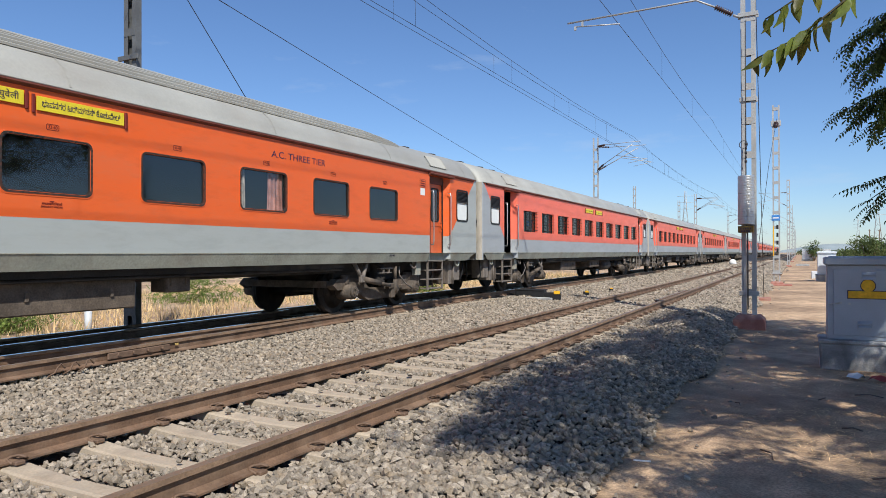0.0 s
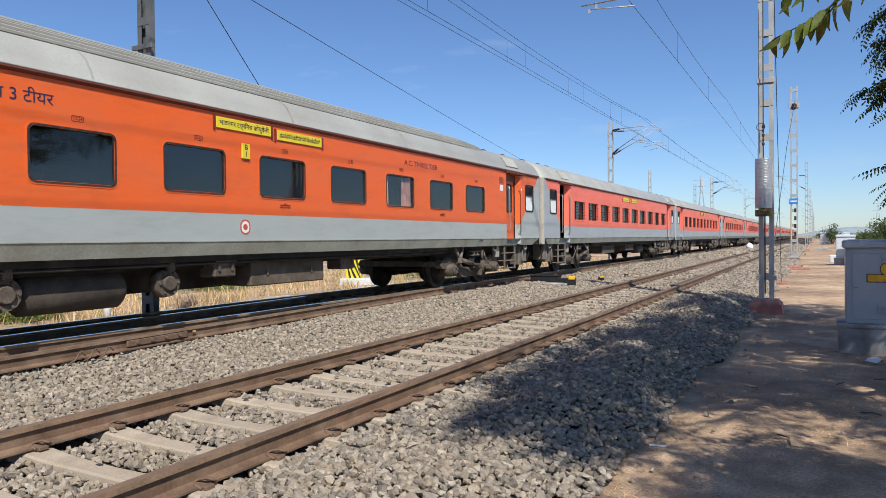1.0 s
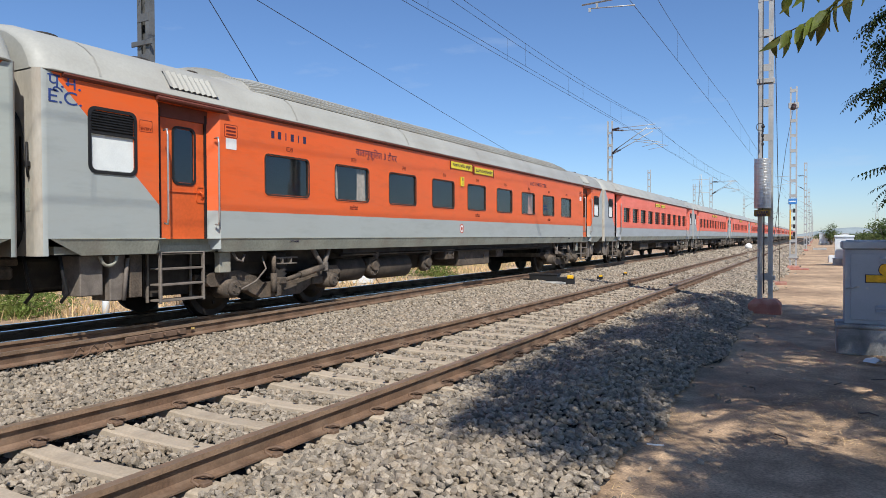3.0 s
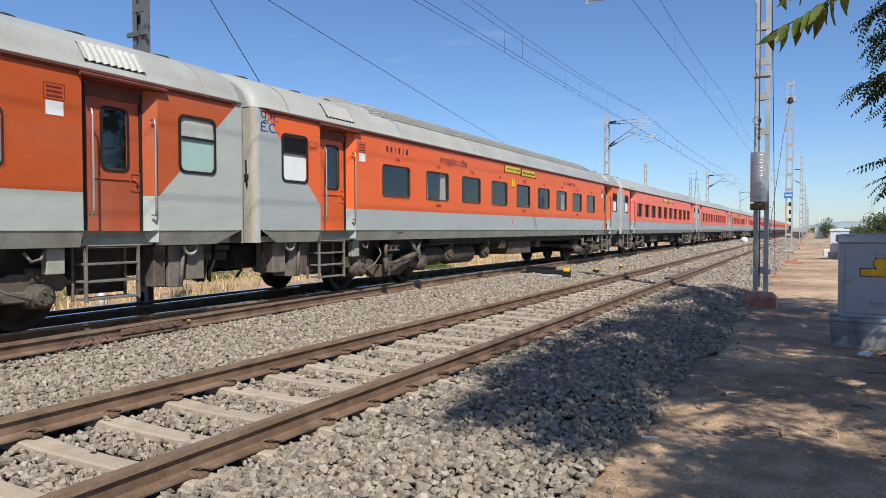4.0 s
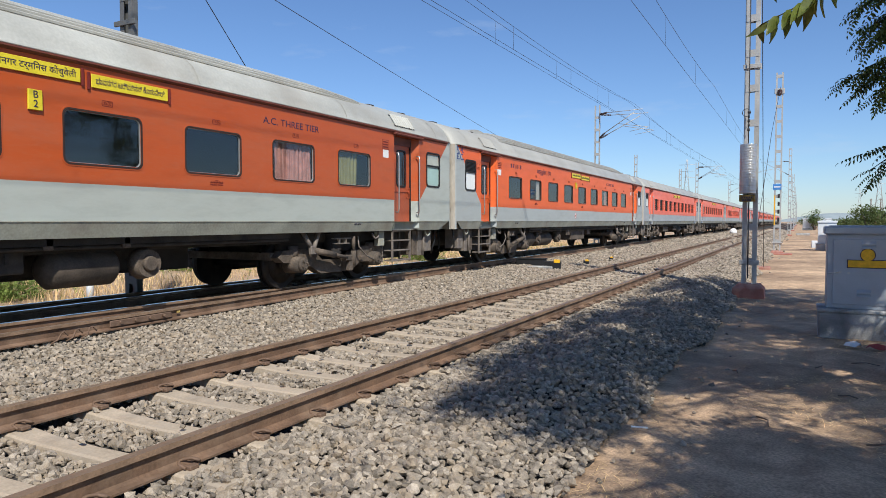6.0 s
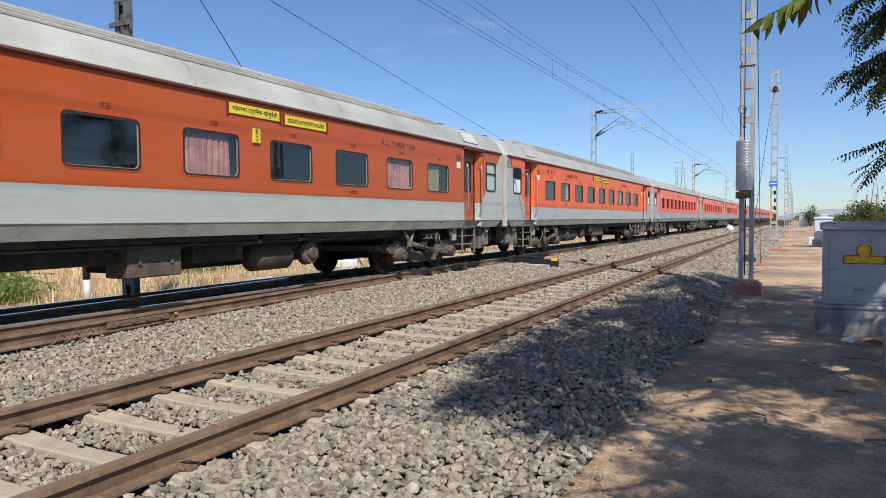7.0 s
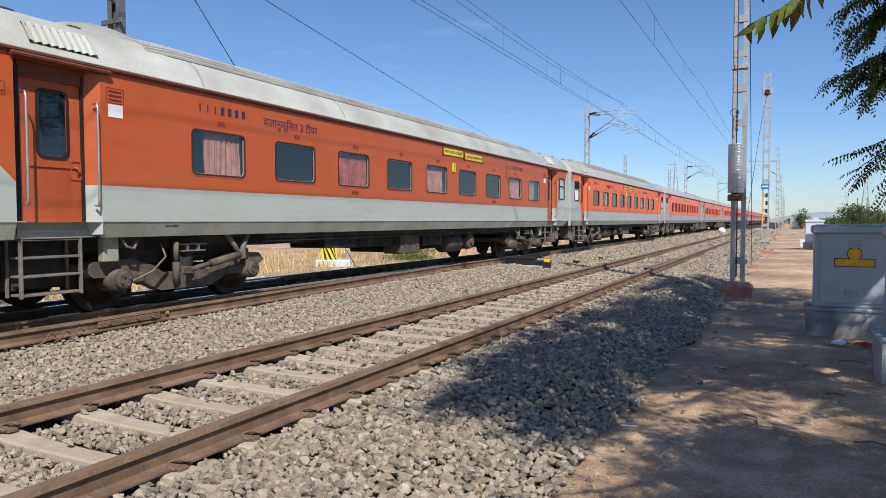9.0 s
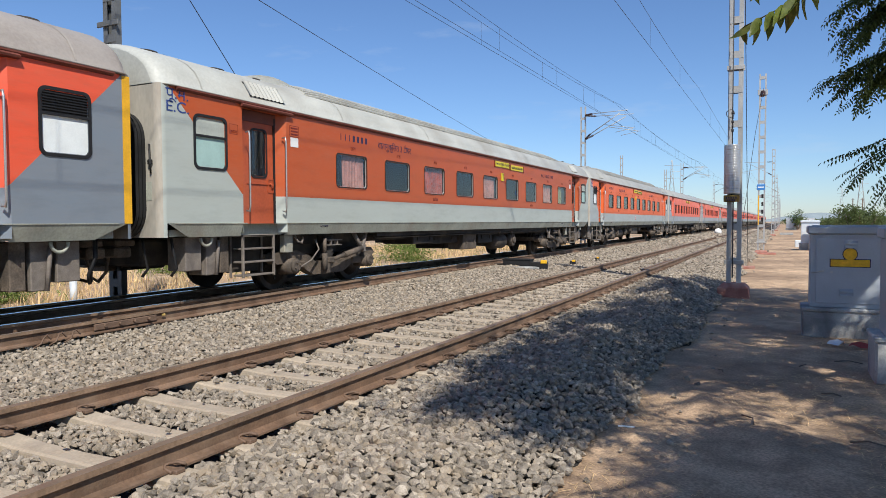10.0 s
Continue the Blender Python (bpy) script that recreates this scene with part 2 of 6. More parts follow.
def earth():
    """Trodden brown soil by the line, straw-coloured dry grass further out."""
    m, nt, bsdf, add = tree_of("dry soil")
    link = nt.links.new
    geo = add("TexCoord")
    a, b, c = add("TexNoise"), add("TexNoise"), add("TexNoise")
    for n, s, d in ((a, .35, 5), (b, 3.2, 6), (c, 45, 4)):
        n.inputs["Scale"].default_value, n.inputs["Detail"].default_value = s, d
        link(geo.outputs["Object"], n.inputs["Vector"])
    r = add("ValToRGB")
    r.color_ramp.elements[0].color, r.color_ramp.elements[0].position = (.31, .215, .14, 1), .36
    r.color_ramp.elements[1].color, r.color_ramp.elements[1].position = (.58, .41, .26, 1), .66
    link(a.outputs[0], r.inputs[0])
    t = add("MapRange")
    link(b.outputs[0], t.inputs[0])
    t.inputs[1].default_value, t.inputs[2].default_value, t.inputs[3].default_value, t.inputs[4].default_value = .3, .7, .72, 1.25
    u = add("MapRange")
    link(c.outputs[0], u.inputs[0])
    u.inputs[1].default_value, u.inputs[2].default_value, u.inputs[3].default_value, u.inputs[4].default_value = .3, .7, .7, 1.3
    for k in (t, u):
        x = add("Mix")
        x.data_type, x.blend_type = "RGBA", "MULTIPLY"
        x.inputs[0].default_value = 1
        link(r.outputs[0] if k is t else last, x.inputs[6])
        link(k.outputs[0], x.inputs[7])
        last = x.outputs[2]
    link(last, bsdf.inputs["Base Color"])
    bsdf.inputs["Roughness"].default_value = .95
    bsdf.inputs["Specular IOR Level"].default_value = .2
    h = add("Math")
    h.operation = "ADD"
    link(b.outputs[0], h.inputs[0])
    link(c.outputs[0], h.inputs[1])
    bp = add("Bump")
    bp.inputs["Strength"].default_value, bp.inputs["Distance"].default_value = .6, .02
    link(h.outputs[0], bp.inputs["Height"])
    link(bp.outputs[0], bsdf.inputs["Normal"])
    return m


EARTH = earth()


# ---- mesh helpers ----
def part(name, bm, material, parent=None, label=""):
    """Links a bmesh as one mesh object, under a thing or a part."""
    me = bpy.data.meshes.new(name)
    bm.to_mesh(me)
    bm.free()
    for m in material if isinstance(material, (list, tuple)) else (material,):
        me.materials.append(m)
    ob = new(name, me)
    if parent is not None:
        ob.parent = parent
    if label:
        ob["label"] = label
    return ob


def again(ob, m, parent=None):
    """Another piece on the same mesh."""
    o = new(ob.name.split(".")[0], ob.data)
    o.parent = parent if parent is not None else ob.parent
    o.matrix_basis = m
    if "label" in ob:
        o["label"] = ob["label"]
    return o


def thing(name, m, label, category, group="", kind=""):
    ob = new(name)
    ob.empty_display_size = .2
    ob.matrix_basis = m
    return tagged(ob, label, category, group, kind)


def B():
    return bmesh.new()


def box(bm, c, s, bevel=0.0, turn=None, mi=0):
    r = bmesh.ops.create_cube(bm, size=1)
    vs = r["verts"]
    for v in vs:
        v.co = Vector((v.co.x * s[0], v.co.y * s[1], v.co.z * s[2]))
    if bevel:
        es = list({e for v in vs for e in v.link_edges})
        g = bmesh.ops.bevel(bm, geom=es, offset=bevel, segments=1, affect="EDGES")
        vs = list({v for f in g["faces"] for v in f.verts} | {v for v in vs if v.is_valid})
    if turn is not None:
        for v in vs:
            v.co = turn @ v.co
    for v in vs:
        v.co += Vector(c)
    if mi:
        for f in {f for v in vs for f in v.link_faces}:
            f.material_index = mi
    return vs


def tube(bm, pts, r, seg=8, caps=True, mi=0):
    """A round bar along the points."""
    rings = []
    pts = [Vector(p) for p in pts]
    radii = r if isinstance(r, (list, tuple)) else [r] * len(pts)
    for i, p in enumerate(pts):
        d = (pts[min(i + 1, len(pts) - 1)] - pts[max(i - 1, 0)]).normalized()
        u = d.orthogonal().normalized() if i == 0 else (u - d * u.dot(d)).normalized()
        w = d.cross(u)
        rings.append([bm.verts.new(p + (u * math.cos(k * math.tau / seg) + w * math.sin(k * math.tau / seg)) * radii[i]) for k in range(seg)])
    for a, b in zip(rings, rings[1:]):
        for k in range(seg):
            f = bm.faces.new((a[k], a[(k + 1) % seg], b[(k + 1) % seg], b[k]))
            f.smooth, f.material_index = True, mi
    if caps:
        for ring in (rings[0][::-1], rings[-1]):
            bm.faces.new(ring).material_index = mi
    return bm


def sweep(bm, profile, y0, y1, shift=(0, 0), mi=0, smooth=False):
    """A closed x-z outline drawn out along y."""
    a = [bm.verts.new((x + shift[0], y0, z + shift[1])) for x, z in profile]
    b = [bm.verts.new((x + shift[0], y1, z + shift[1])) for x, z in profile]
    n = len(a)
    for i in range(n):
        f = bm.faces.new((a[i], b[i], b[(i + 1) % n], a[(i + 1) % n]))
        f.material_index, f.smooth = mi, smooth
    bm.faces.new(a)
    bm.faces.new(b[::-1])
    return bm


def rounded(w, h, r, n=4):
    """Points of a rounded rectangle, centred, counter-clockwise."""
    pts = []
    for cx, cz, a0 in ((w / 2 - r, h / 2 - r, 0), (-w / 2 + r, h / 2 - r, 90), (-w / 2 + r, -h / 2 + r, 180), (w / 2 - r, -h / 2 + r, 270)):
        for i in range(n + 1):
            a = radians(a0 + 90 * i / n)
            pts.append((cx + r * math.cos(a), cz + r * math.sin(a)))
    return pts


def ring(bm, outer, inner, y, z, x0, x1, mi=0):
    """A frame between two outlines in a wall that faces +x, from depth x0 out to x1."""
    def loop(pts, x):
        return [bm.verts.new((x, y + a, z + b)) for a, b in pts]
    o0, o1, i0, i1 = loop(outer, x0), loop(outer, x1), loop(inner, x0), loop(inner, x1)
    n = len(outer)
    for k in range(n):
        j = (k + 1) % n
        for q in ((o1[k], o1[j], i1[j], i1[k]), (o0[k], o0[j], o1[j], o1[k]), (i1[k], i1[j], i0[j], i0[k])):
            bm.faces.new(q).material_index = mi
    return bm


def disc(bm, pts, y, z, x, mi=0):
    bm.faces.new([bm.verts.new((x, y + a, z + b)) for a, b in pts]).material_index = mi
    return bm


def lettering(text, size, material, parent, at, label="", side=1, width=None):
    """Words on a wall that faces +x; width stretches the line to a known length."""
    cu = bpy.data.curves.new("lettering", "FONT")
    cu.body, cu.size, cu.extrude = text, size, .0015
    cu.align_x, cu.align_y = "CENTER", "CENTER"
    tmp = new("lettering", cu)
    bpy.context.view_layer.update()
    me = bpy.data.meshes.new_from_object(tmp.evaluated_get(bpy.context.evaluated_depsgraph_get()))
    bpy.data.objects.remove(tmp)
    if not me.vertices:
        return None
    xs = [v.co.x for v in me.vertices]
    k = width / (max(xs) - min(xs)) if width else 1
    for v in me.vertices:
        v.co = Vector((v.co.z, v.co.x * k, v.co.y))
    me.materials.clear()
    me.materials.append(material)
    ob = new("lettering", me)
    ob.parent = parent
    ob.location = at
    if label:
        ob["label"] = label
    return ob


# ---- the lie of the land ----
XN, XT, ZT = -4.31, -9.646, .10        # near line's centre, train's line and how much higher its rails are
GROUND = -.40


def lie(x, y):
    """Height of ballast and soil at a place (arrays)."""
    x, y = np.asarray(x, float), np.asarray(y, float)
    wob = .10 * np.sin(y * .55 + .8) + .08 * np.sin(y * 1.37 + x) + .05 * np.sin(y * 3.1)
    crest = -.13 + .05 * np.sin(y * .8 + 1.1) + .035 * np.sin(y * 2.3)
    z = np.interp(x, [-13.4, -12.5, -11.3, -8.0, -7.3, -6.3, -5.7, -2.9], [-.62, -.5, -.14, -.12, -.2, -.21, -.215, -.215])
    k = np.clip((x + 2.75) / .55, 0, 1)
    z = np.where(x > -2.75, -.215 + (crest + .215) * k * k * (3 - 2 * k), z)
    wob = wob * np.clip((70 - y) / 20, 0, 1)
    crest = np.where(y > 60, -.13, crest)
    toe = -1.22 + wob * .8
    top = -2.0 + wob * .8
    k = np.clip((x - top) / (toe - top), 0, 1)
    z = np.where(x > top, crest + (GROUND - crest) * k, z)
    z = np.where(x < -13.4, -.62, z)
    return z


def grid_mesh(name, xs, ys, height, material):
    X, Y = np.meshgrid(np.array(xs, float), np.array(ys, float))
    Z = height(X, Y)
    n, m = X.shape
    co = np.stack([X, Y, Z], -1).reshape(-1, 3)
    i = np.arange(n * m).reshape(n, m)
    f = np.stack([i[:-1, :-1], i[:-1, 1:], i[1:, 1:], i[1:, :-1]], -1).reshape(-1, 4)
    me = bpy.data.meshes.new(name)
    me.from_pydata(co.tolist(), [], f.tolist())
    me.polygons.foreach_set("use_smooth", np.ones(len(f), bool))
    me.materials.append(material)
    return new(name, me)


def steps(*runs):
    out = [runs[0][0]]
    for a, b, d in runs:
        k = max(1, round((b - a) / d))
        out += [a + (b - a) * (j + 1) / k for j in range(k)]
    return out


def soil(x, y):
    z = np.where(x < -12, -.64, GROUND - .012)
    near = (np.abs(x) < 6) & (np.abs(y) < 40)
    bumps = .012 * np.sin(x * 5.1 + y * 2.3) + .010 * np.sin(x * 2.2 - y * 4.7) + .008 * np.sin(x * 11 + y * 9)
    return z + np.where(near, bumps, 0) + np.where(x > 2.2, np.clip((x - 2.2) * .12, 0, .25), 0)


ground = grid_mesh("ground", [-3000, -800, -200, -60, -20, -13, -12.1] + steps((-11.5, -2.0, 2), (-2, 4, .1), (4, 12, 1)) + [40, 200, 800, 3000],
                   [-1500, -300, -60, -12] + steps((-6, 2, .5), (2, 22, .12), (22, 60, 1)) + [90, 150, 300, 700, 1600, 4000], soil, EARTH)
tagged(ground, "trodden brown soil path with dry grass litter", "ground", kind="structure")
# sheet below the stones; its dark colour stands for shade between them
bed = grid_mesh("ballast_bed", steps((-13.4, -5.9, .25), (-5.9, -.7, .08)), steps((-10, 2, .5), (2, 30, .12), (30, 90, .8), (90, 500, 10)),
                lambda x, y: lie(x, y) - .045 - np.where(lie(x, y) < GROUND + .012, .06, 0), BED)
tagged(bed, "stone bed under two railway lines, near-black for shade in the gaps", "ballast", kind="structure")


def stone_shapes(count):
    rng = np.random.default_rng(5)
    out = []
    for _ in range(count):
        bm = B()
        q = [np.array([math.cos(2.4 * k) * math.sqrt(1 - (.9 - .2 * k) ** 2), math.sin(2.4 * k) * math.sqrt(1 - (.9 - .2 * k) ** 2), .9 - .2 * k]) for k in range(10)]
        p = np.array(q) * rng.uniform(.86, 1.12, (10, 1)) + rng.uniform(-.22, .22, (10, 3))
        p *= np.array([1.12, rng.uniform(.72, .98), rng.uniform(.55, .85)])
        for q in p:
            bm.verts.new(q)
        bmesh.ops.convex_hull(bm, input=bm.verts[:])
        bmesh.ops.delete(bm, geom=[v for v in bm.verts if not v.link_faces], context="VERTS")
        bmesh.ops.triangulate(bm, faces=bm.faces[:])
        bm.verts.index_update()
        out.append((np.array([v.co[:] for v in bm.verts]), np.array([[v.index for v in f.verts] for f in bm.faces])))
        bm.free()
    return out


SHAPES = stone_shapes(14)


def spin(rng, n):
    q = rng.normal(size=(n, 4))
    q /= np.linalg.norm(q, axis=1)[:, None]
    w, x, y, z = q.T
    return np.stack([1 - 2 * (y * y + z * z), 2 * (x * y - z * w), 2 * (x * z + y * w), 2 * (x * y + z * w), 1 - 2 * (x * x + z * z),
                     2 * (y * z - x * w), 2 * (x * z - y * w), 2 * (y * z + x * w), 1 - 2 * (x * x + y * y)], -1).reshape(n, 3, 3)


def bulk(name, places, sizes, shapes, material, rng, turns=None):
    """Many small rigid pieces in one mesh: each a copy of one of the shapes."""
    n = len(places)
    kind = rng.integers(0, len(shapes), n)
    turns = spin(rng, n) if turns is None else turns
    cos, tris, base = [], [], 0
    for k, (v, f) in enumerate(shapes):
        s = np.where(kind == k)[0]
        if not len(s):
            continue
        c = np.einsum("nij,vj->nvi", turns[s], v) * sizes[s][:, None, None] + places[s][:, None, :]
        cos.append(c.reshape(-1, 3))
        tris.append((f[None] + (base + np.arange(len(s)) * len(v))[:, None, None]).reshape(-1, f.shape[1]))
        base += len(s) * len(v)
    co, tri = np.concatenate(cos), np.concatenate(tris)
    me = bpy.data.meshes.new(name)
    me.vertices.add(len(co))
    me.vertices.foreach_set("co", co.astype(np.float32).ravel())
    k = tri.shape[1]
    me.loops.add(tri.size)
    me.loops.foreach_set("vertex_index", tri.astype(np.int32).ravel())
    me.polygons.add(len(tri))
    me.polygons.foreach_set("loop_start", np.arange(0, tri.size, k, dtype=np.int32))
    me.polygons.foreach_set("use_smooth", np.zeros(len(tri), bool))
    me.update(calc_edges=True)
    me.materials.append(material)
    return new(name, me)


SLEEPER, PHASE = .647, .40
rng = np.random.default_rng(11)


def scatter(x0, x1, y0, y1, per_m2, size):
    cell = 1 / math.sqrt(per_m2)
    x, y = (a.ravel() for a in np.meshgrid(np.arange(x0, x1, cell), np.arange(y0, y1, cell)))
    n = len(x)
    x, y = x + cell * (rng.uniform(-.42, .42, n) + .5 * (np.round((y - y0) / cell) % 2)), y + cell * rng.uniform(-.42, .42, n)
    s = size * rng.uniform(.55, 1.35, n)
    keep = np.hypot(x, y) > 3.0
    for c, z in ((XN, 0), (XT, ZT)):
        off = np.abs(x - c)
        on_sleeper = (off < 1.08) & (rng.uniform(0, 1, n) > .02) & (np.abs((y - PHASE + SLEEPER / 2) % SLEEPER - SLEEPER / 2) < .142)
        on_rail = np.abs(off - .8715) < .085
        keep &= ~(on_sleeper | on_rail)
    keep &= ~((x > -2.3) & (rng.uniform(0, 1, n) < np.clip((lie(x, y) - GROUND < .012) * .992, 0, 1)))
    x, y, s = x[keep], y[keep], s[keep]
    between = (np.abs(x - XN) < .8) | (np.abs(x - XT) < .8)
    z = lie(x, y) + s * rng.uniform(-.45, .75, len(x)) - np.where(between, .026, 0)
    on_top = (np.abs(x - XN) < 1.36) & (np.abs((y - PHASE + SLEEPER / 2) % SLEEPER - SLEEPER / 2) < .125)
    z = np.where(on_top, -.178 + s * .2, z)
    return np.stack([x, y, z], -1), s


def lying(n):
    """Turns of stones that have settled on their flat sides."""
    a, b = rng.uniform(0, math.tau, n), rng.normal(0, .75, n)
    z, o = np.zeros(n), np.ones(n)
    flat = np.stack([np.cos(a), -np.sin(a), z, np.sin(a), np.cos(a), z, z, z, o], -1).reshape(n, 3, 3)
    tip = np.stack([o, z, z, z, np.cos(b), -np.sin(b), z, np.sin(b), np.cos(b)], -1).reshape(n, 3, 3)
    return tip @ flat


heaps = [scatter(-8.9, -.75, 1.2, 13, 580, .0325), scatter(-8.9, -.75, 13, 26, 330, .041), scatter(-8.9, -.75, 26, 50, 120, .062),
         scatter(-8.9, -.9, 50, 120, 20, .12), scatter(-8.9, -.8, -10, 1.2, 130, .058)]
# stones under the train, with its shade painted into their colour
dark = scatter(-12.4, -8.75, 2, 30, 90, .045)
shady = bulk("oily_stones", dark[0], dark[1], SHAPES, TRAINSHADE, rng)
tagged(shady, "stones under the train's line with its shade in their near-black colour", "ballast", kind="stuff")
stones = bulk("ballast_stones", np.concatenate([h[0] for h in heaps]), np.concatenate([h[1] for h in heaps]), SHAPES, STONE, rng, lying(sum(len(h[1]) for h in heaps)))
tagged(stones, "loose grey and buff angular crushed stones", "ballast", kind="stuff")
# dark sheet that paints the train's shade onto the bed
strip = grid_mesh("oily_bed", steps((-11.4, -8.35, .2)), steps((-10, 30, .5), (30, 200, 5)), lambda x, y: lie(x, y) - .006 + .004 * (np.abs(x - XT) < 1.2), TRAINSHADE)
tagged(strip, "ballast strip with the train's shade put into its near-black colour", "ballast", kind="structure")
lit = scatter(-1.1, 3.0, 3, 16, 150, .010)
lit[0][:, 2] = GROUND + .0
crumbs = bulk("soil_crumbs", lit[0], lit[1], SHAPES, EARTH, rng)
tagged(crumbs, "small soil clods and pebbles on the path", "pebbles", kind="stuff")

# ---- the lines: rails, sleepers, clips ----
RAIL_OUT = [(-.036, 0), (.036, 0), (.036, -.036), (.016, -.042), (.0085, -.052), (.0085, -.135), (.03, -.15), (.075, -.158), (.075, -.172),
            (-.075, -.172), (-.075, -.158), (-.03, -.15), (-.0085, -.135), (-.0085, -.052), (-.016, -.042), (-.036, -.036)]


def rail(name, path, parent, z, head, label=""):
    """A flat-bottomed rail along (x, y) points; its running face takes the head material."""
    bm = B()
    rows = []
    for i, (x, y) in enumerate(path):
        rows.append([bm.verts.new((x + a, y, z + b)) for a, b in RAIL_OUT])
    n = len(RAIL_OUT)
    for r0, r1 in zip(rows, rows[1:]):
        for k in range(n):
            f = bm.faces.new((r0[k], r1[k], r1[(k + 1) % n], r0[(k + 1) % n]))
            f.material_index = 1 if k == 0 else 2 if k in (1, 2, 14, 15) else 0
    bm.faces.new(rows[0])
    bm.faces.new(rows[-1][::-1])
    return part(name, bm, (RAIL, head, RAILSIDE), parent, label)


def sleeper_mesh():
    bm = B()
    secs = [(-1.375, .125, 0), (-.95, .115, 0), (-.5, .10, -.03), (0, .09, -.035), (.5, .10, -.03), (.95, .115, 0), (1.375, .125, 0)]
    rows = []
    for x, w, dz in secs:
        rows.append([bm.verts.new((x, a, b)) for a, b in ((-w - .03, -.21), (w + .03, -.21), (w, -.012 + dz), (w - .02, dz), (-w + .02, dz), (-w, -.012 + dz))])
    for r0, r1 in zip(rows, rows[1:]):
        for k in range(6):
            bm.faces.new((r0[k], r0[(k + 1) % 6], r1[(k + 1) % 6], r1[k]))
    bm.faces.new(rows[0][::-1])
    bm.faces.new(rows[-1])
    bmesh.ops.recalc_face_normals(bm, faces=bm.faces[:])
    return bm


def clip_mesh():
    """A sprung steel clip, bent like a paper clip, in its cast shoulder."""
    bm = B()
    tube(bm, [(.10, -.045, -.006), (.035, -.045, .012), (.012, -.02, .022), (.03, .0, .03), (.09, .012, .045), (.125, .035, .034), (.11, .058, .016), (.03, .052, .004)], .0105, 6)
    box(bm, (.105, 0, -.005), (.05, .075, .03), .006)
    return bm


def line(name, xc, z, y0, y1, head, label, clips_to):
    track = thing(name, pose(xc, 0, z), label, "railway track", kind="structure")
    for s in (-1, 1):
        rail("rail", [(s * .8715, y) for y in steps((y0, y1, 20))], track, 0, head)
    k0, k1 = math.ceil((y0 - PHASE) / SLEEPER), int((min(y1, 150) - PHASE) / SLEEPER)
    first = part("sleeper", sleeper_mesh(), CONCRETE, track)
    first.location = (0, PHASE + SLEEPER * k0, -.178)
    near = part("clip", clip_mesh(), CLIP, track)
    near.matrix_basis = pose(.8715, PHASE + SLEEPER * 3, -.16)
    for k in range(k0 + 1, k1):
        y = PHASE + SLEEPER * k
        again(first, pose(random.uniform(-.015, .015), y + random.uniform(-.02, .02), -.178, 0, 0, random.uniform(-.6, .6)))
        if 2 <= k and y < clips_to:
            for s in (-1, 1):
                for side in (-1, 1):
                    if (k, s, side) != (3, 1, 1):
                        again(near, pose(s * .8715, y, -.16, 0, 0, 0 if side > 0 else 180))
    return track


near_line = line("railway_track", XN, 0, -12, 480, RAILTOP, "little-used railway track with rusty rails on concrete sleepers", 34)
train_line = line("railway_track", XT, ZT, -40, 480, SHINY, "railway track with polished rail heads under the train", 22)
# the turnout rail that runs into the train's line
turnout = thing("turnout_rails", pose(0, 0, 0), "rusty bolted turnout rail beside the train's line", "rail", kind="structure")


def splay(y):
    d = max(0, 17.2 - y)
    return XT + .93 + .047 * d + .0009 * d * d


rail("rail", [(splay(y), y) for y in steps((-6, 17, 1))], turnout, ZT, RAILTOP, "rusty outer turnout rail")
rail("rail", [(splay(y) - 1.743, y) for y in steps((-6, 12, 1))], turnout, ZT, SHINY)
fish = B()
box(fish, (splay(6.4) + .03, 6.4, ZT - .09), (.03, 1.05, .085), .008, Matrix.Rotation(.065, 3, "Z"))
for j in range(4):
    tube(fish, [(splay(6.4) + .03, 6.04 + .24 * j, ZT - .085), (splay(6.4) + .085, 6.04 + .24 * j, ZT - .085)], .024, 6)
part("fishplate", fish, CLIP, turnout, "rusty four-bolt fishplate")
rail("check_rail", [(.70, y) for y in steps((20, 26, 2))], near_line, 0, RAILTOP)


# ---- the train ----
LEN, HALF, PITCH = 24.2, 1.62, 24.5
FRONT = 17.505                      # front end of the fresh orange coach at the start
WIN_Y = [-.28 + 1.875 * (i - 4) for i in range(9)]
SIDE = [(1.62, 1.269), (1.62, 3.278)]


def sheet(bm, x, y0, y1, z0, z1, holes, cuts=(), mi=0):
    """A wall that faces +x, with rectangular openings (ya, yb, za, zb)."""
    ys = sorted({y0, y1, *cuts, *[h[0] for h in holes], *[h[1] for h in holes]})
    zs = sorted({z0, z1, *[h[2] for h in holes], *[h[3] for h in holes]})
    vs = {}

    def at(y, z):
        if (y, z) not in vs:
            vs[y, z] = bm.verts.new((x, y, z))
        return vs[y, z]
    for ya, yb in zip(ys, ys[1:]):
        for za, zb in zip(zs, zs[1:]):
            cy, cz = (ya + yb) / 2, (za + zb) / 2
            if any(h[0] < cy < h[1] and h[2] < cz < h[3] for h in holes):
                continue
            f = bm.faces.new((at(ya, za), at(yb, za), at(yb, zb), at(ya, zb)))
            f.material_index = mi
            if x < 0:
                f.normal_flip()


DOORS = [(-10.42, -9.30), (9.30, 10.42)]


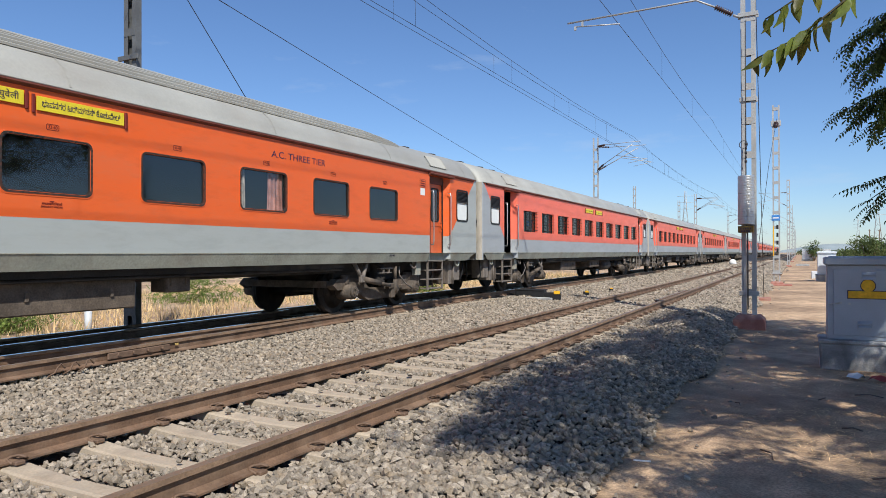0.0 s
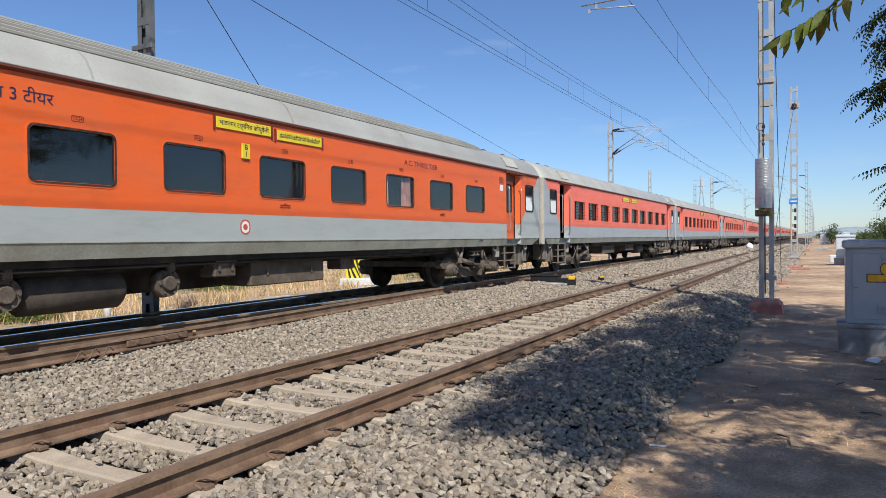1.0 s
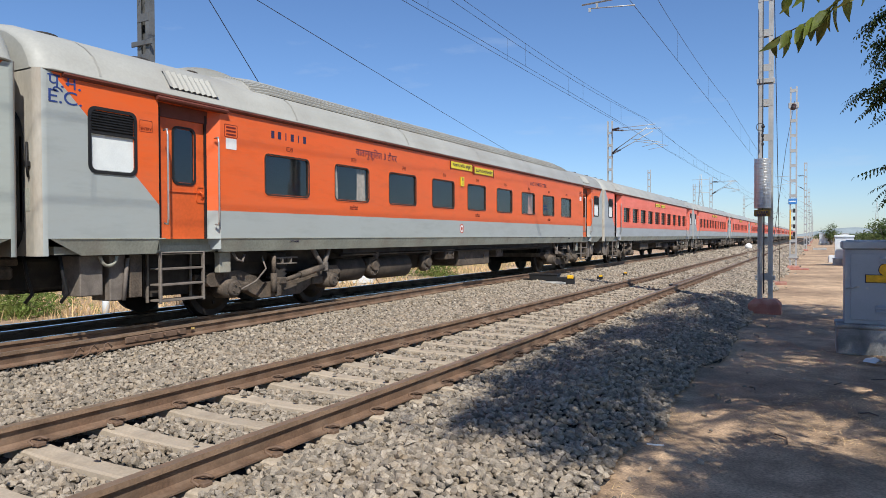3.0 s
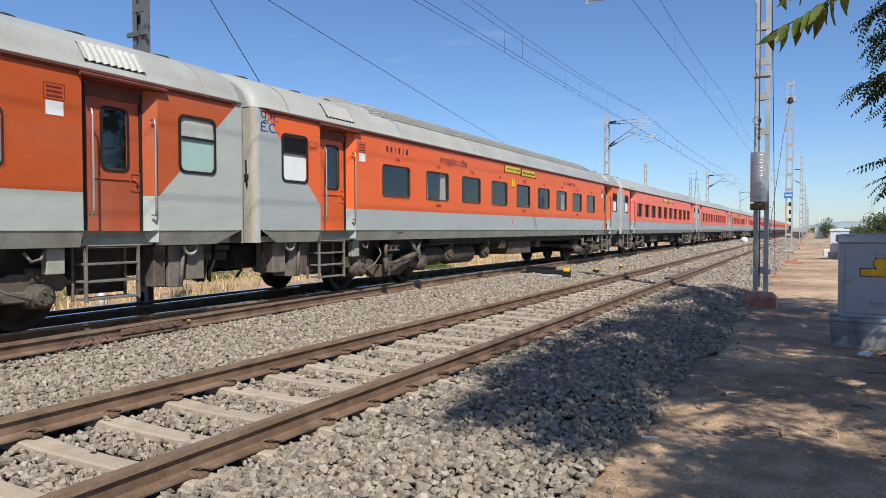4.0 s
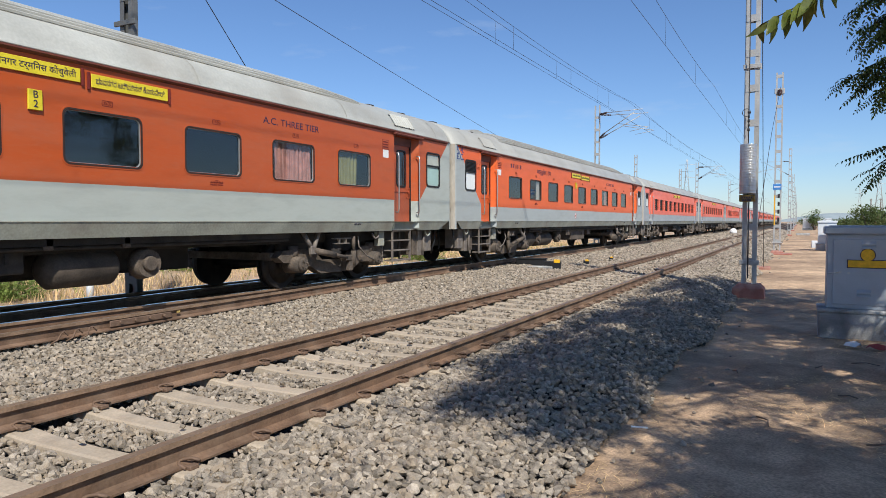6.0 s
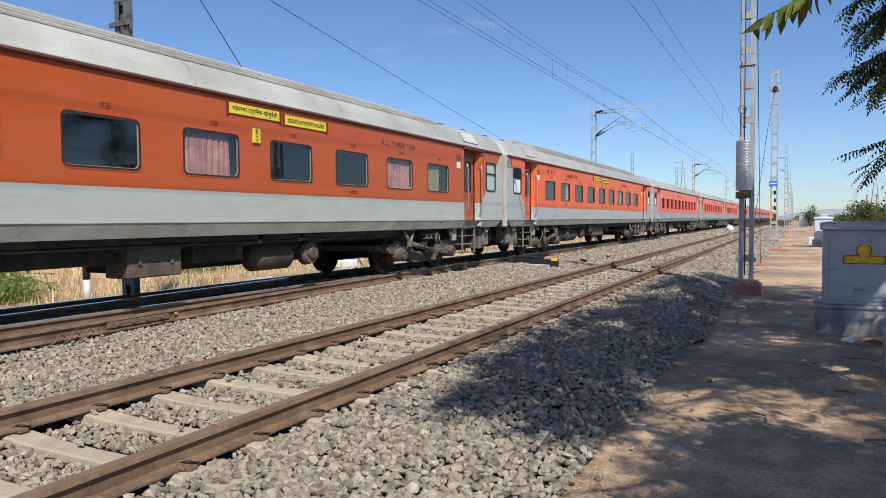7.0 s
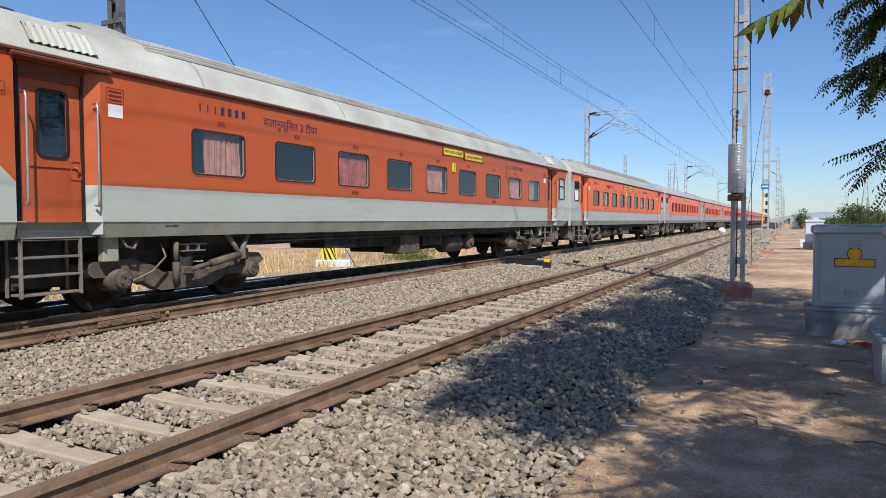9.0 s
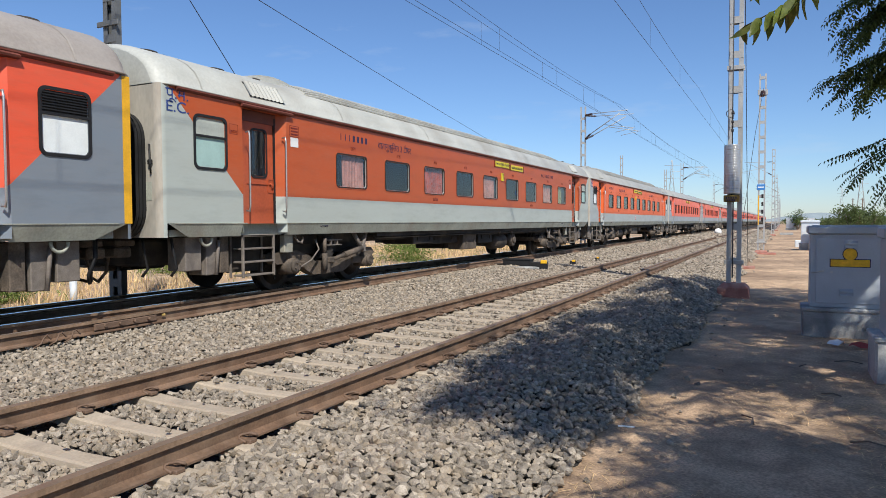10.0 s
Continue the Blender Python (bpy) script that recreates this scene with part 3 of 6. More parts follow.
def coach_shell(coach, paint, wins, toilets):
    bm = B()
    h = LEN / 2
    holes = [(y - w / 2, y + w / 2, z0, z1) for y, w, z0, z1 in wins + toilets] + [(a, b, 1.269, 3.2) for a, b in DOORS]
    r = .11
    for x in (HALF, -HALF):
        sheet(bm, x, -h + r, h - r, 1.269, 3.278, holes if x > 0 else [])
    # raked sole panel, broken by the door steps
    runs = [(-h + .35, DOORS[0][0]), (DOORS[0][1], DOORS[1][0]), (DOORS[1][1], h - .35)]
    for sx in (1, -1):
        for a, b in (runs if sx > 0 else [(-h + .35, h - .35)]):
            ea, eb = (.55 if a < -h + 1 else 0), (.55 if b > h - 1 else 0)
            q = [(sx * 1.622, a - .22 * (ea > 0), 1.265), (sx * 1.622, b + .22 * (eb > 0), 1.265), (sx * 1.545, b - eb * .4, 1.055), (sx * 1.545, a + ea * .4, 1.055)]
            panel = B()
            panel.faces.new([panel.verts.new(p) for p in q])
            q2 = [(sx * 1.545, a + ea * .4, 1.055), (sx * 1.545, b - eb * .4, 1.055), (sx * 1.2, b - eb * .4, 1.05), (sx * 1.2, a + ea * .4, 1.05)]
            panel.faces.new([panel.verts.new(p) for p in q2])
            box(panel, (sx * 1.623, (a + b) / 2, 1.269), (.012, b - a + .2 * ((ea > 0) + (eb > 0)), .012))
            part("sole_panel", panel, SOLE, coach)
    # floor, ends with rounded corner posts
    box(bm, (0, 0, 1.12), (3.0, LEN - .5, .1), mi=1)
    for s in (-1, 1):
        arc = [(HALF - r + r * math.cos(a), s * (h - r + r * math.sin(a))) for a in [math.pi / 2 * k / 6 for k in range(7)]]
        for sx in (1, -1):
            lo, hi = ([bm.verts.new((sx * x, y, z)) for x, y in arc] for z in (1.06, 3.3))
            for k in range(6):
                f = bm.faces.new((lo[k], lo[k + 1], hi[k + 1], hi[k]))
                f.smooth, f.material_index = True, 2 if k > 1 else 0
        f = bm.faces.new([bm.verts.new((x, s * h, z)) for x, z in ((r - HALF, 1.06), (HALF - r, 1.06), (HALF - r, 3.3), (r - HALF, 3.3))])
        f.material_index = 2
    # reveals of the door recess
    for a, b in DOORS:
        d = .18
        for ya, yb in ((a, a + .10), (b, b - .16)):
            f = bm.faces.new([bm.verts.new(p) for p in ((HALF, ya, 1.10), (HALF, ya, 3.2), (HALF - d, yb, 3.2), (HALF - d, yb, 1.10))])
        bm.faces.new([bm.verts.new(p) for p in ((HALF, a, 3.2), (HALF, b, 3.2), (HALF - d, b, 3.2), (HALF - d, a, 3.2))])
        bm.faces.new([bm.verts.new(p) for p in ((HALF, a, 1.262), (HALF, b, 1.262), (HALF - d, b, 1.262), (HALF - d, a, 1.262))]).material_index = 1
        bm.faces.new([bm.verts.new(p) for p in ((HALF - .14, a, 1.262), (HALF - .14, b, 1.262), (HALF - .14, b, 1.06), (HALF - .14, a, 1.06))]).material_index = 1
    return bm


ROOF_OUT = [(1.62, 3.284), (1.668, 3.288), (1.668, 3.305), (1.62, 3.335), (1.57, 3.46), (1.47, 3.61), (1.31, 3.74), (1.10, 3.85), (.85, 3.935), (.55, 4.0), (.25, 4.03), (0, 4.038)]


def coach_roof():
    bm = B()
    out = ROOF_OUT + [(-x, z) for x, z in ROOF_OUT[-2::-1]]
    h = LEN / 2
    rows = []
    for y, k in ((-h, .90), (-h + .03, .94), (-h + .08, .972), (-h + .17, 1), (h - .17, 1), (h - .08, .972), (h - .03, .94), (h, .90)):
        rows.append([bm.verts.new((x * k, y, 3.278 + (z - 3.278) * k)) for x, z in out])
    for r0, r1 in zip(rows, rows[1:]):
        for a, b, c, d in zip(r0, r0[1:], r1[1:], r1):
            bm.faces.new((a, b, c, d)).smooth = True
    bm.faces.new(rows[0][::-1])
    bm.faces.new(rows[-1])
    bmesh.ops.recalc_face_normals(bm, faces=bm.faces[:])
    return bm


DECK = [(1.30, 3.75), (1.22, 3.855), (1.08, 3.925), (.85, 4.0), (.55, 4.06), (.25, 4.09), (0, 4.098)]


def deck_half(y):
    """How far the raised deck stands proud at a place along the coach: it tapers at both ends."""
    return max(0.0, min(1.0, (8.75 - abs(y)) / (1.6 if y > 0 else .9)))


def roof_deck(rise):
    """The raised, ribbed middle of the roof."""
    bm = B()
    out = DECK + [(-x, z) for x, z in DECK[-2::-1]]
    rows = []
    ys = [-8.75, -8.6, -8.4, -8.15, -7.85, -7, 0, 7.15, 7.5, 8.0, 8.4, 8.75]
    for y in ys:
        k = math.sqrt(deck_half(y))
        rows.append([bm.verts.new((x, y, z + rise * min(1, (1.30 - abs(x)) / .2) - (.10 + rise) * (1 - k))) for x, z in out])
    for r0, r1 in zip(rows, rows[1:]):
        for i in range(len(out) - 1):
            bm.faces.new((r0[i], r0[i + 1], r1[i + 1], r1[i])).smooth = True
    bm.faces.new(rows[0])
    bm.faces.new(rows[-1])
    bmesh.ops.recalc_face_normals(bm, faces=bm.faces[:])
    return bm


def roof_ribs(rise):
    """Fine lengthwise corrugation on both shoulders of the raised deck."""
    bm = B()
    line_pts = [(x, z + rise * min(1, (1.30 - x) / .2)) for x, z in DECK[:5]]
    run = [0]
    for (xa, za), (xb, zb) in zip(line_pts, line_pts[1:]):
        run.append(run[-1] + math.hypot(xb - xa, zb - za))
    ys = [-8.3, -8.1, -7.85, -7, 0, 7.15, 7.5, 7.9, 8.25, 8.5]
    for s in (1, -1):
        for j in range(12):
            d = .03 + .064 * j
            if d > run[-1]:
                break
            x, z = (float(np.interp(d, run, [p[k] for p in line_pts])) for k in (0, 1))
            prof = [(s * (x - .02), z - .012), (s * (x + .024), z - .02), (s * (x + .030), z + .012), (s * (x - .004), z + .030)]
            rows = [[bm.verts.new((a, y, b - (.10 + rise) * (1 - math.sqrt(deck_half(y))))) for a, b in prof] for y in ys]
            for r0, r1 in zip(rows, rows[1:]):
                for k in range(4):
                    bm.faces.new((r0[k], r1[k], r1[(k + 1) % 4], r0[(k + 1) % 4]))
            bm.faces.new(rows[0])
            bm.faces.new(rows[-1][::-1])
    bmesh.ops.recalc_face_normals(bm, faces=bm.faces[:])
    return bm


def deck_dome():
    """The rounded hood that closes the deck's rear end."""
    bm = B()
    ys = [-9.25 + .2 * k for k in range(11)]
    arch = [3.95 + .21 * math.sin(math.pi * min(1, (k + .6) / 9)) ** .7 for k in range(11)]
    for sx in (1, -1):
        bm.faces.new([bm.verts.new((sx * .62, y, z - .02)) for y, z in zip(ys, arch)] + [bm.verts.new((sx * .66, ys[-1], 3.8)), bm.verts.new((sx * .66, ys[0], 3.8))])
    a = [bm.verts.new((.62, y, z - .02)) for y, z in zip(ys, arch)]
    b = [bm.verts.new((0, y, z + .02)) for y, z in zip(ys, arch)]
    c = [bm.verts.new((-.62, y, z - .02)) for y, z in zip(ys, arch)]
    for p, q in ((a, b), (b, c)):
        for i in range(10):
            bm.faces.new((p[i], p[i + 1], q[i + 1], q[i])).smooth = True
    bmesh.ops.recalc_face_normals(bm, faces=bm.faces[:])
    return bm


def louvre(s):
    bm = B()
    # slanting slats set into the roof's shoulder above the door
    a, b = Vector((1.585, 0, 3.40)), Vector((1.40, 0, 3.67))
    up, outw = (b - a).normalized(), Vector((.83, 0, .56))
    yc = s * 9.78
    for i in range(8):
        y = yc - .36 + .103 * i
        p = [a + outw * .012, b + outw * .012, b + outw * .045, a + outw * .045]
        f0 = [bm.verts.new((q.x, y + d, q.z)) for q, d in zip(p, (0, 0, .05, .05))]
        f1 = [bm.verts.new((q.x, y + d + .02, q.z)) for q, d in zip(p, (0, 0, .05, .05))]
        bm.faces.new(f0)
        bm.faces.new(f1[::-1])
        for k in range(4):
            bm.faces.new((f0[k], f0[(k + 1) % 4], f1[(k + 1) % 4], f1[k]))
    for y0, y1, p, q in ((-.44, -.40, a, b), (.42, .46, a, b)):
        bm.faces.new([bm.verts.new((r.x + outw.x * .05, yc + y, r.z + outw.z * .05)) for r, y in ((p, y0), (q, y0), (q, y1), (p, y1))])
    return bm


def louvre_back(s):
    bm = B()
    yc = s * 9.78
    bm.faces.new([bm.verts.new(p) for p in ((1.603, yc - .42, 3.40), (1.418, yc - .42, 3.67), (1.418, yc + .44, 3.67), (1.603, yc + .44, 3.40))])
    return bm


def window(parent, y, w, z0, z1, curtain=None, style="sealed", rim=None):
    zc, h = (z0 + z1) / 2, z1 - z0
    r = .085
    bm = B()
    n = 5
    outer, mid, inner = rounded(w + .05, h + .05, r + .02, n), rounded(w + .018, h + .018, r + .008, n), rounded(w - .03, h - .03, r, n)
    ring(bm, outer, mid, y, zc, HALF - .03, HALF + .007, 0)
    ring(bm, mid, inner, y, zc, HALF - .04, HALF + .010, 1)
    ring(bm, inner, rounded(w - .05, h - .05, r - .008, n), y, zc, HALF - .03, HALF - .008, 2)
    frame_ob = part("window_frame", bm, (rim, SEAL if rim is ORANGE else CLEANSEAL, CLEANSEAL if rim is ORANGE else PALERIM), parent)
    bm = B()
    disc(bm, inner, y, zc, HALF - .022)
    pane = part("pane", bm, GLASS, frame_ob)
    pane.visible_shadow = False
    if curtain:
        for colour, a, b in curtain:
            bm = B()
            cols = max(8, int(90 * (b - a)))
            rows = []
            for h in range(6):
                f = h / 5
                rows.append([])
                for i in range(cols + 1):
                    s = a + (b - a) * i / cols
                    yy = y + (s - .5) * w + .012 * math.sin(f * 3 + s * 9)
                    xx = HALF - .062 + .016 * math.sin(s * 62 + y + .5 * f) * (.6 + .4 * math.sin(s * 13 + y)) + .006 * math.sin(s * 141 + f)
                    rows[-1].append(bm.verts.new((xx, yy, z0 + .01 + (z1 - z0 - .03) * f)))
            for r0, r1 in zip(rows, rows[1:]):
                for i in range(cols):
                    bm.faces.new((r0[i], r0[i + 1], r1[i + 1], r1[i])).smooth = True
            part("curtain", bm, CURTAINS[colour], frame_ob, colour + " gathered window curtain")
    return frame_ob


def barred_window(parent, y, w, z0, z1, rim):
    zc, h = (z0 + z1) / 2, z1 - z0
    bm = B()
    ring(bm, rounded(w + .06, h + .06, .05, 3), rounded(w - .02, h - .02, .04, 3), y, zc, HALF - .06, HALF + .012, 0)
    for k in range(6):
        z = z0 + h * (k + .8) / 6.6
        tube(bm, [(HALF + .012, y - w / 2, z), (HALF + .012, y + w / 2, z)], .009, 5, mi=1)
    box(bm, (HALF - .01, y, zc), (.04, .05, h), mi=1)
    ob = part("window_frame", bm, (rim, DIM), parent)
    bm = B()
    disc(bm, rounded(w, h, .03, 3), y, zc, HALF - .09)
    part("pane", bm, GLASS, ob)
    return ob


def toilet_window(parent, y, w, z0, z1, shutters):
    zc, h = (z0 + z1) / 2, z1 - z0
    bm = B()
    ring(bm, rounded(w + .06, h + .06, .1), rounded(w - .02, h - .02, .08), y, zc, HALF - .03, HALF + .014, 0)
    cut = z0 + h * .62
    box(bm, (HALF - .0, y, cut), (.03, w, .035))
    if shutters:
        for k in range(7):
            box(bm, (HALF - .005, y, cut + .05 + k * (z1 - cut - .06) / 7), (.03, w - .03, .016), turn=None)
    ob = part("window_frame", bm, BLACK, parent, "black rubber frame of a small end window")
    bm = B()
    box(bm, (HALF - .02, y, (z0 + cut) / 2), (.012, w - .02, cut - z0 - .02))
    part("lower_pane", bm, FROST if shutters else DIMPANE, ob)
    bm = B()
    box(bm, (HALF - .02, y, (z1 + cut) / 2), (.012, w - .02, z1 - cut - .02))
    part("upper_pane", bm, BLACK if shutters else PALEPANE, ob)
    return ob


PALEPANE = mat("dusty translucent pane", (.45, .48, .42), .4, 0, .1, 4, 50, .03)
DIMPANE = mat("greenish frosted window", (.36, .52, .48), .3, 0, .08, 4, 50, .03)


def entrance(parent, a, b, paint, opened, tone):
    """A recessed side door with its window, handle pocket and two handrails."""
    d = HALF - .165
    if not opened:
        yc = (a + b) / 2 + .01
        bm = B()
        sheet(bm, d, a + .07, b - .13, 1.262, 3.2, [(yc - .17, yc + .17, 2.09, 2.87)])
        ring(bm, rounded(.43, .86, .1), rounded(.36, .79, .08), yc, 2.48, d - .02, d + .012, 1)
        box(bm, (d + .012, yc, 1.95), (.012, .62, .01))
        box(bm, (d + .012, a + .115, 2.2), (.03, .05, 1.86), mi=1)
        box(bm, (d + .012, b - .165, 2.2), (.03, .035, 1.86), mi=1)
        # dark strip along the leaf's top paints in the header's shadow
        box(bm, (d + .010, yc, 3.10), (.03, .9, .19), mi=2)
        leaf = part("door", bm, (DOORS_PAINT[tone], BLACK, HOOD), parent, "painted coach door")
        bm = B()
        disc(bm, rounded(.38, .80, .08), yc, 2.48, d - .006)
        part("pane", bm, GLASS, leaf)
        bm = B()
        ring(bm, rounded(.17, .26, .04), rounded(.13, .21, .03), yc + .30, 1.93, d - .03, d + .012)
        tube(bm, [(d + .02, yc + .27, 1.97), (d + .035, yc + .33, 1.93), (d + .02, yc + .31, 1.88)], .012, 6)
        part("handle", bm, DOORS_PAINT[tone], leaf)
    else:
        bm = B()
        box(bm, (d - .4, a + .06, 2.2), (.9, .04, 1.9), .01)
        leaf = part("door", bm, paint, parent, "open coach door folded inward")
        # dark sheet added behind the open doorway, standing for the vestibule's shade
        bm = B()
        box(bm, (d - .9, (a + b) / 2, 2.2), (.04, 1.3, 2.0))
        part("partition", bm, DIM, parent, "near-black sheet standing for the vestibule's shade")
    for y in (a + .10, b - .09):
        bm = B()
        tube(bm, [(HALF - .02, y, 2.79), (HALF + .05, y, 2.80), (HALF + .065, y, 2.72), (HALF + .065, y, 1.55), (HALF + .05, y, 1.47), (HALF - .02, y, 1.48)], .0145, 8)
        part("handrail", bm, STEELBAR, parent)
    bm = B()
    sweep(bm, [(1.60, 3.19), (1.69, 3.20), (1.70, 3.225), (1.62, 3.285)], a - .05, b + .12)
    part("drip_hood", bm, HOOD, parent)


def footsteps(parent, a, b):
    y0, y1 = a + .10, b - .25
    st = B()
    box(st, (1.36, (y0 + y1) / 2, 1.05), (.32, y1 - y0 + .04, .03), .005)
    steps_ob = part("step_frame", st, TREAD, parent, "dusty steel footsteps below a door")
    for y in (y0, y1):
        for xx, ww in ((1.50, .05), (1.22, .04)):
            st = B()
            box(st, (xx, y, .70), (ww, .035, .72), .006)
            part("step_post", st, TREAD, steps_ob)
    for i in range(4):
        bm = B()
        box(bm, (1.40, (y0 + y1) / 2, .375 + .227 * i), (.24, y1 - y0, .03), .005)
        part("step", bm, TREAD, steps_ob)
    bm = B()
    box(bm, (1.18, (y0 + y1) / 2, .74), (.02, y1 - y0 + .1, .64))
    part("step_back", bm, UNDER, steps_ob)


def wheelset():
    bm = B()
    for s in (-1, 1):
        for p0, p1, r0, r1 in ((.80, .93, .4575, .4575), (.77, .80, .485, .485)):
            tube(bm, [(s * p0, 0, 0), (s * p1, 0, 0)], [r0, r1], 32)
        tube(bm, [(s * .931, 0, 0), (s * .945, 0, 0)], [.36, .10], 24)
        for k in range(4):
            a = k * math.pi / 2
            box(bm, (s * .94, .24 * math.cos(a), .24 * math.sin(a)), (.012, .05, .05))
    tube(bm, [(-1.12, 0, 0), (1.12, 0, 0)], .085, 12)
    return bm


def bogie_frame():
    bm = B()
    for s in (-1, 1):
        # pressed side frame: deep in the middle, raised over the axle boxes
        prof = [(-1.75, .60), (-1.62, .72), (-1.0, .74), (-.62, .62), (-.45, .50), (.45, .50), (.62, .62), (1.0, .74), (1.62, .72), (1.75, .60),
                (1.6, .50), (1.02, .50), (.72, .34), (.5, .24), (-.5, .24), (-.72, .34), (-1.02, .50), (-1.6, .50)]
        lay = [[bm.verts.new((s * x, y, z)) for y, z in prof] for x in (1.08, 1.28)]
        bm.faces.new(lay[0])
        bm.faces.new(lay[1][::-1])
        for k in range(len(prof)):
            j = (k + 1) % len(prof)
            bm.faces.new((lay[0][k], lay[0][j], lay[1][j], lay[1][k]))
    for f in bm.faces:
        f.material_index = 0
    # inner boxes use the near-black material so their colour holds the coach's shade
    box(bm, (0, 0, .80), (2.1, 2.9, .34), .03, mi=1)
    box(bm, (0, 0, .52), (1.5, .9, .3), .03, mi=1)
    for y in (-1.7, 1.7):
        box(bm, (0, y, .62), (2.2, .12, .14))
    bmesh.ops.recalc_face_normals(bm, faces=bm.faces[:])
    return bm


def bogie(coach, yc, flip):
    fr = part("bogie", bogie_frame(), (BOGIE, UNDER), coach, "dusty two-axle bogie frame")
    fr.location = (0, yc, 0)
    sets = []
    for y in (-1.28, 1.28):
        w = part("wheelset", wheelset(), WHEEL, fr)
        w.location = (0, y, .4575)
        sets.append(w)
        for s in (1, -1):
            bm = B()
            tube(bm, [(s * 1.10, y, .4575), (s * 1.46, y, .4575)], [.17, .15], 14)
            tube(bm, [(s * 1.46, y, .4575), (s * 1.50, y, .4575)], [.15, .10], 14)
            box(bm, (s * 1.25, y - .25 * (1 if y > 0 else -1), .46), (.16, .42, .14), .02)
            tube(bm, [(s * 1.22, y, .58), (s * 1.22, y, .80)], .10, 10)
            for k in range(4):
                a = k * math.pi / 2 + .4
                tube(bm, [(s * 1.49, y + .07 * math.cos(a), .4575 + .07 * math.sin(a)), (s * 1.53, y + .07 * math.cos(a), .4575 + .07 * math.sin(a))], .016, 6)
            part("axle_box", bm, BOGIE, fr)
    for s in (1, -1):
        bm = B()
        tube(bm, [(s * 1.22, -.06, .56 + .0375 * k) for k in range(13)], [.19 - .03 * (k % 2) for k in range(13)], 16)
        part("spring", bm, UNDER, fr)
        # sloping yaw damper on its V bracket
        bm = B()
        g = 1 if flip else -1
        tube(bm, [(s * 1.46, -.10 * g, .53), (s * 1.46, .42 * g, .62)], .042, 10)
        tube(bm, [(s * 1.46, .30 * g, .60), (s * 1.46, .96 * g, .715)], .062, 10)
        box(bm, (s * 1.42, -.16 * g, .52), (.14, .22, .12), .02)
        box(bm, (s * 1.42, -.26 * g, .38), (.10, .16, .26), .02)
        part("damper", bm, BOGIE, fr, "sloping dusty hydraulic damper")
        bm = B()
        for dy in (-.26, .24):
            tube(bm, [(s * 1.46, .98 * g, .70), (s * 1.40, (.98 + dy) * g, 1.08)], .045, 6)
        box(bm, (s * 1.46, 1.0 * g, .72), (.08, .14, .16), .01)
        part("bracket", bm, TREAD, fr)
        bm = B()
        tube(bm, [(s * 1.45, -.36 * g, .34), (s * 1.45, -.36 * g, .66)], .055, 10)
        tube(bm, [(s * 1.45, -.36 * g, .66), (s * 1.45, -.36 * g, .96)], .040, 10)
        part("shock_absorber", bm, BOGIE, fr)
        bm = B()
        box(bm, (s * 1.40, -.02 * g, .92), (.10, .55, .025))
        box(bm, (s * 1.40, .0 * g, .82), (.10, .45, .02))
        for dy in (-.1, .12):
            box(bm, (s * 1.40, (-.02 + dy) * g, .87), (.09, .02, .10))
        tube(bm, [(s * 1.45, -1.30 * g, 1.04), (s * 1.48, -1.24 * g, .92), (s * 1.48, -1.12 * g, .89), (s * 1.45, -1.05 * g, 1.0)], .022, 6)
        tube(bm, [(s * 1.4, -.6 * g, .95), (s * 1.45, -.55 * g, .75), (s * 1.46, -.8 * g, .55), (s * 1.44, -1.15 * g, .42)], .016, 6)
        part("brake_hose", bm, TREAD, fr)
        bm = B()
        tube(bm, [(s * .70, -.45, .42), (s * .70, .45, .42)], .13, 12)
        for dy in (-.75, .75):
            box(bm, (s * .80, dy, .42), (.18, .12, .30), .02)
        part("brake_gear", bm, UNDER, fr)
    return fr, sets


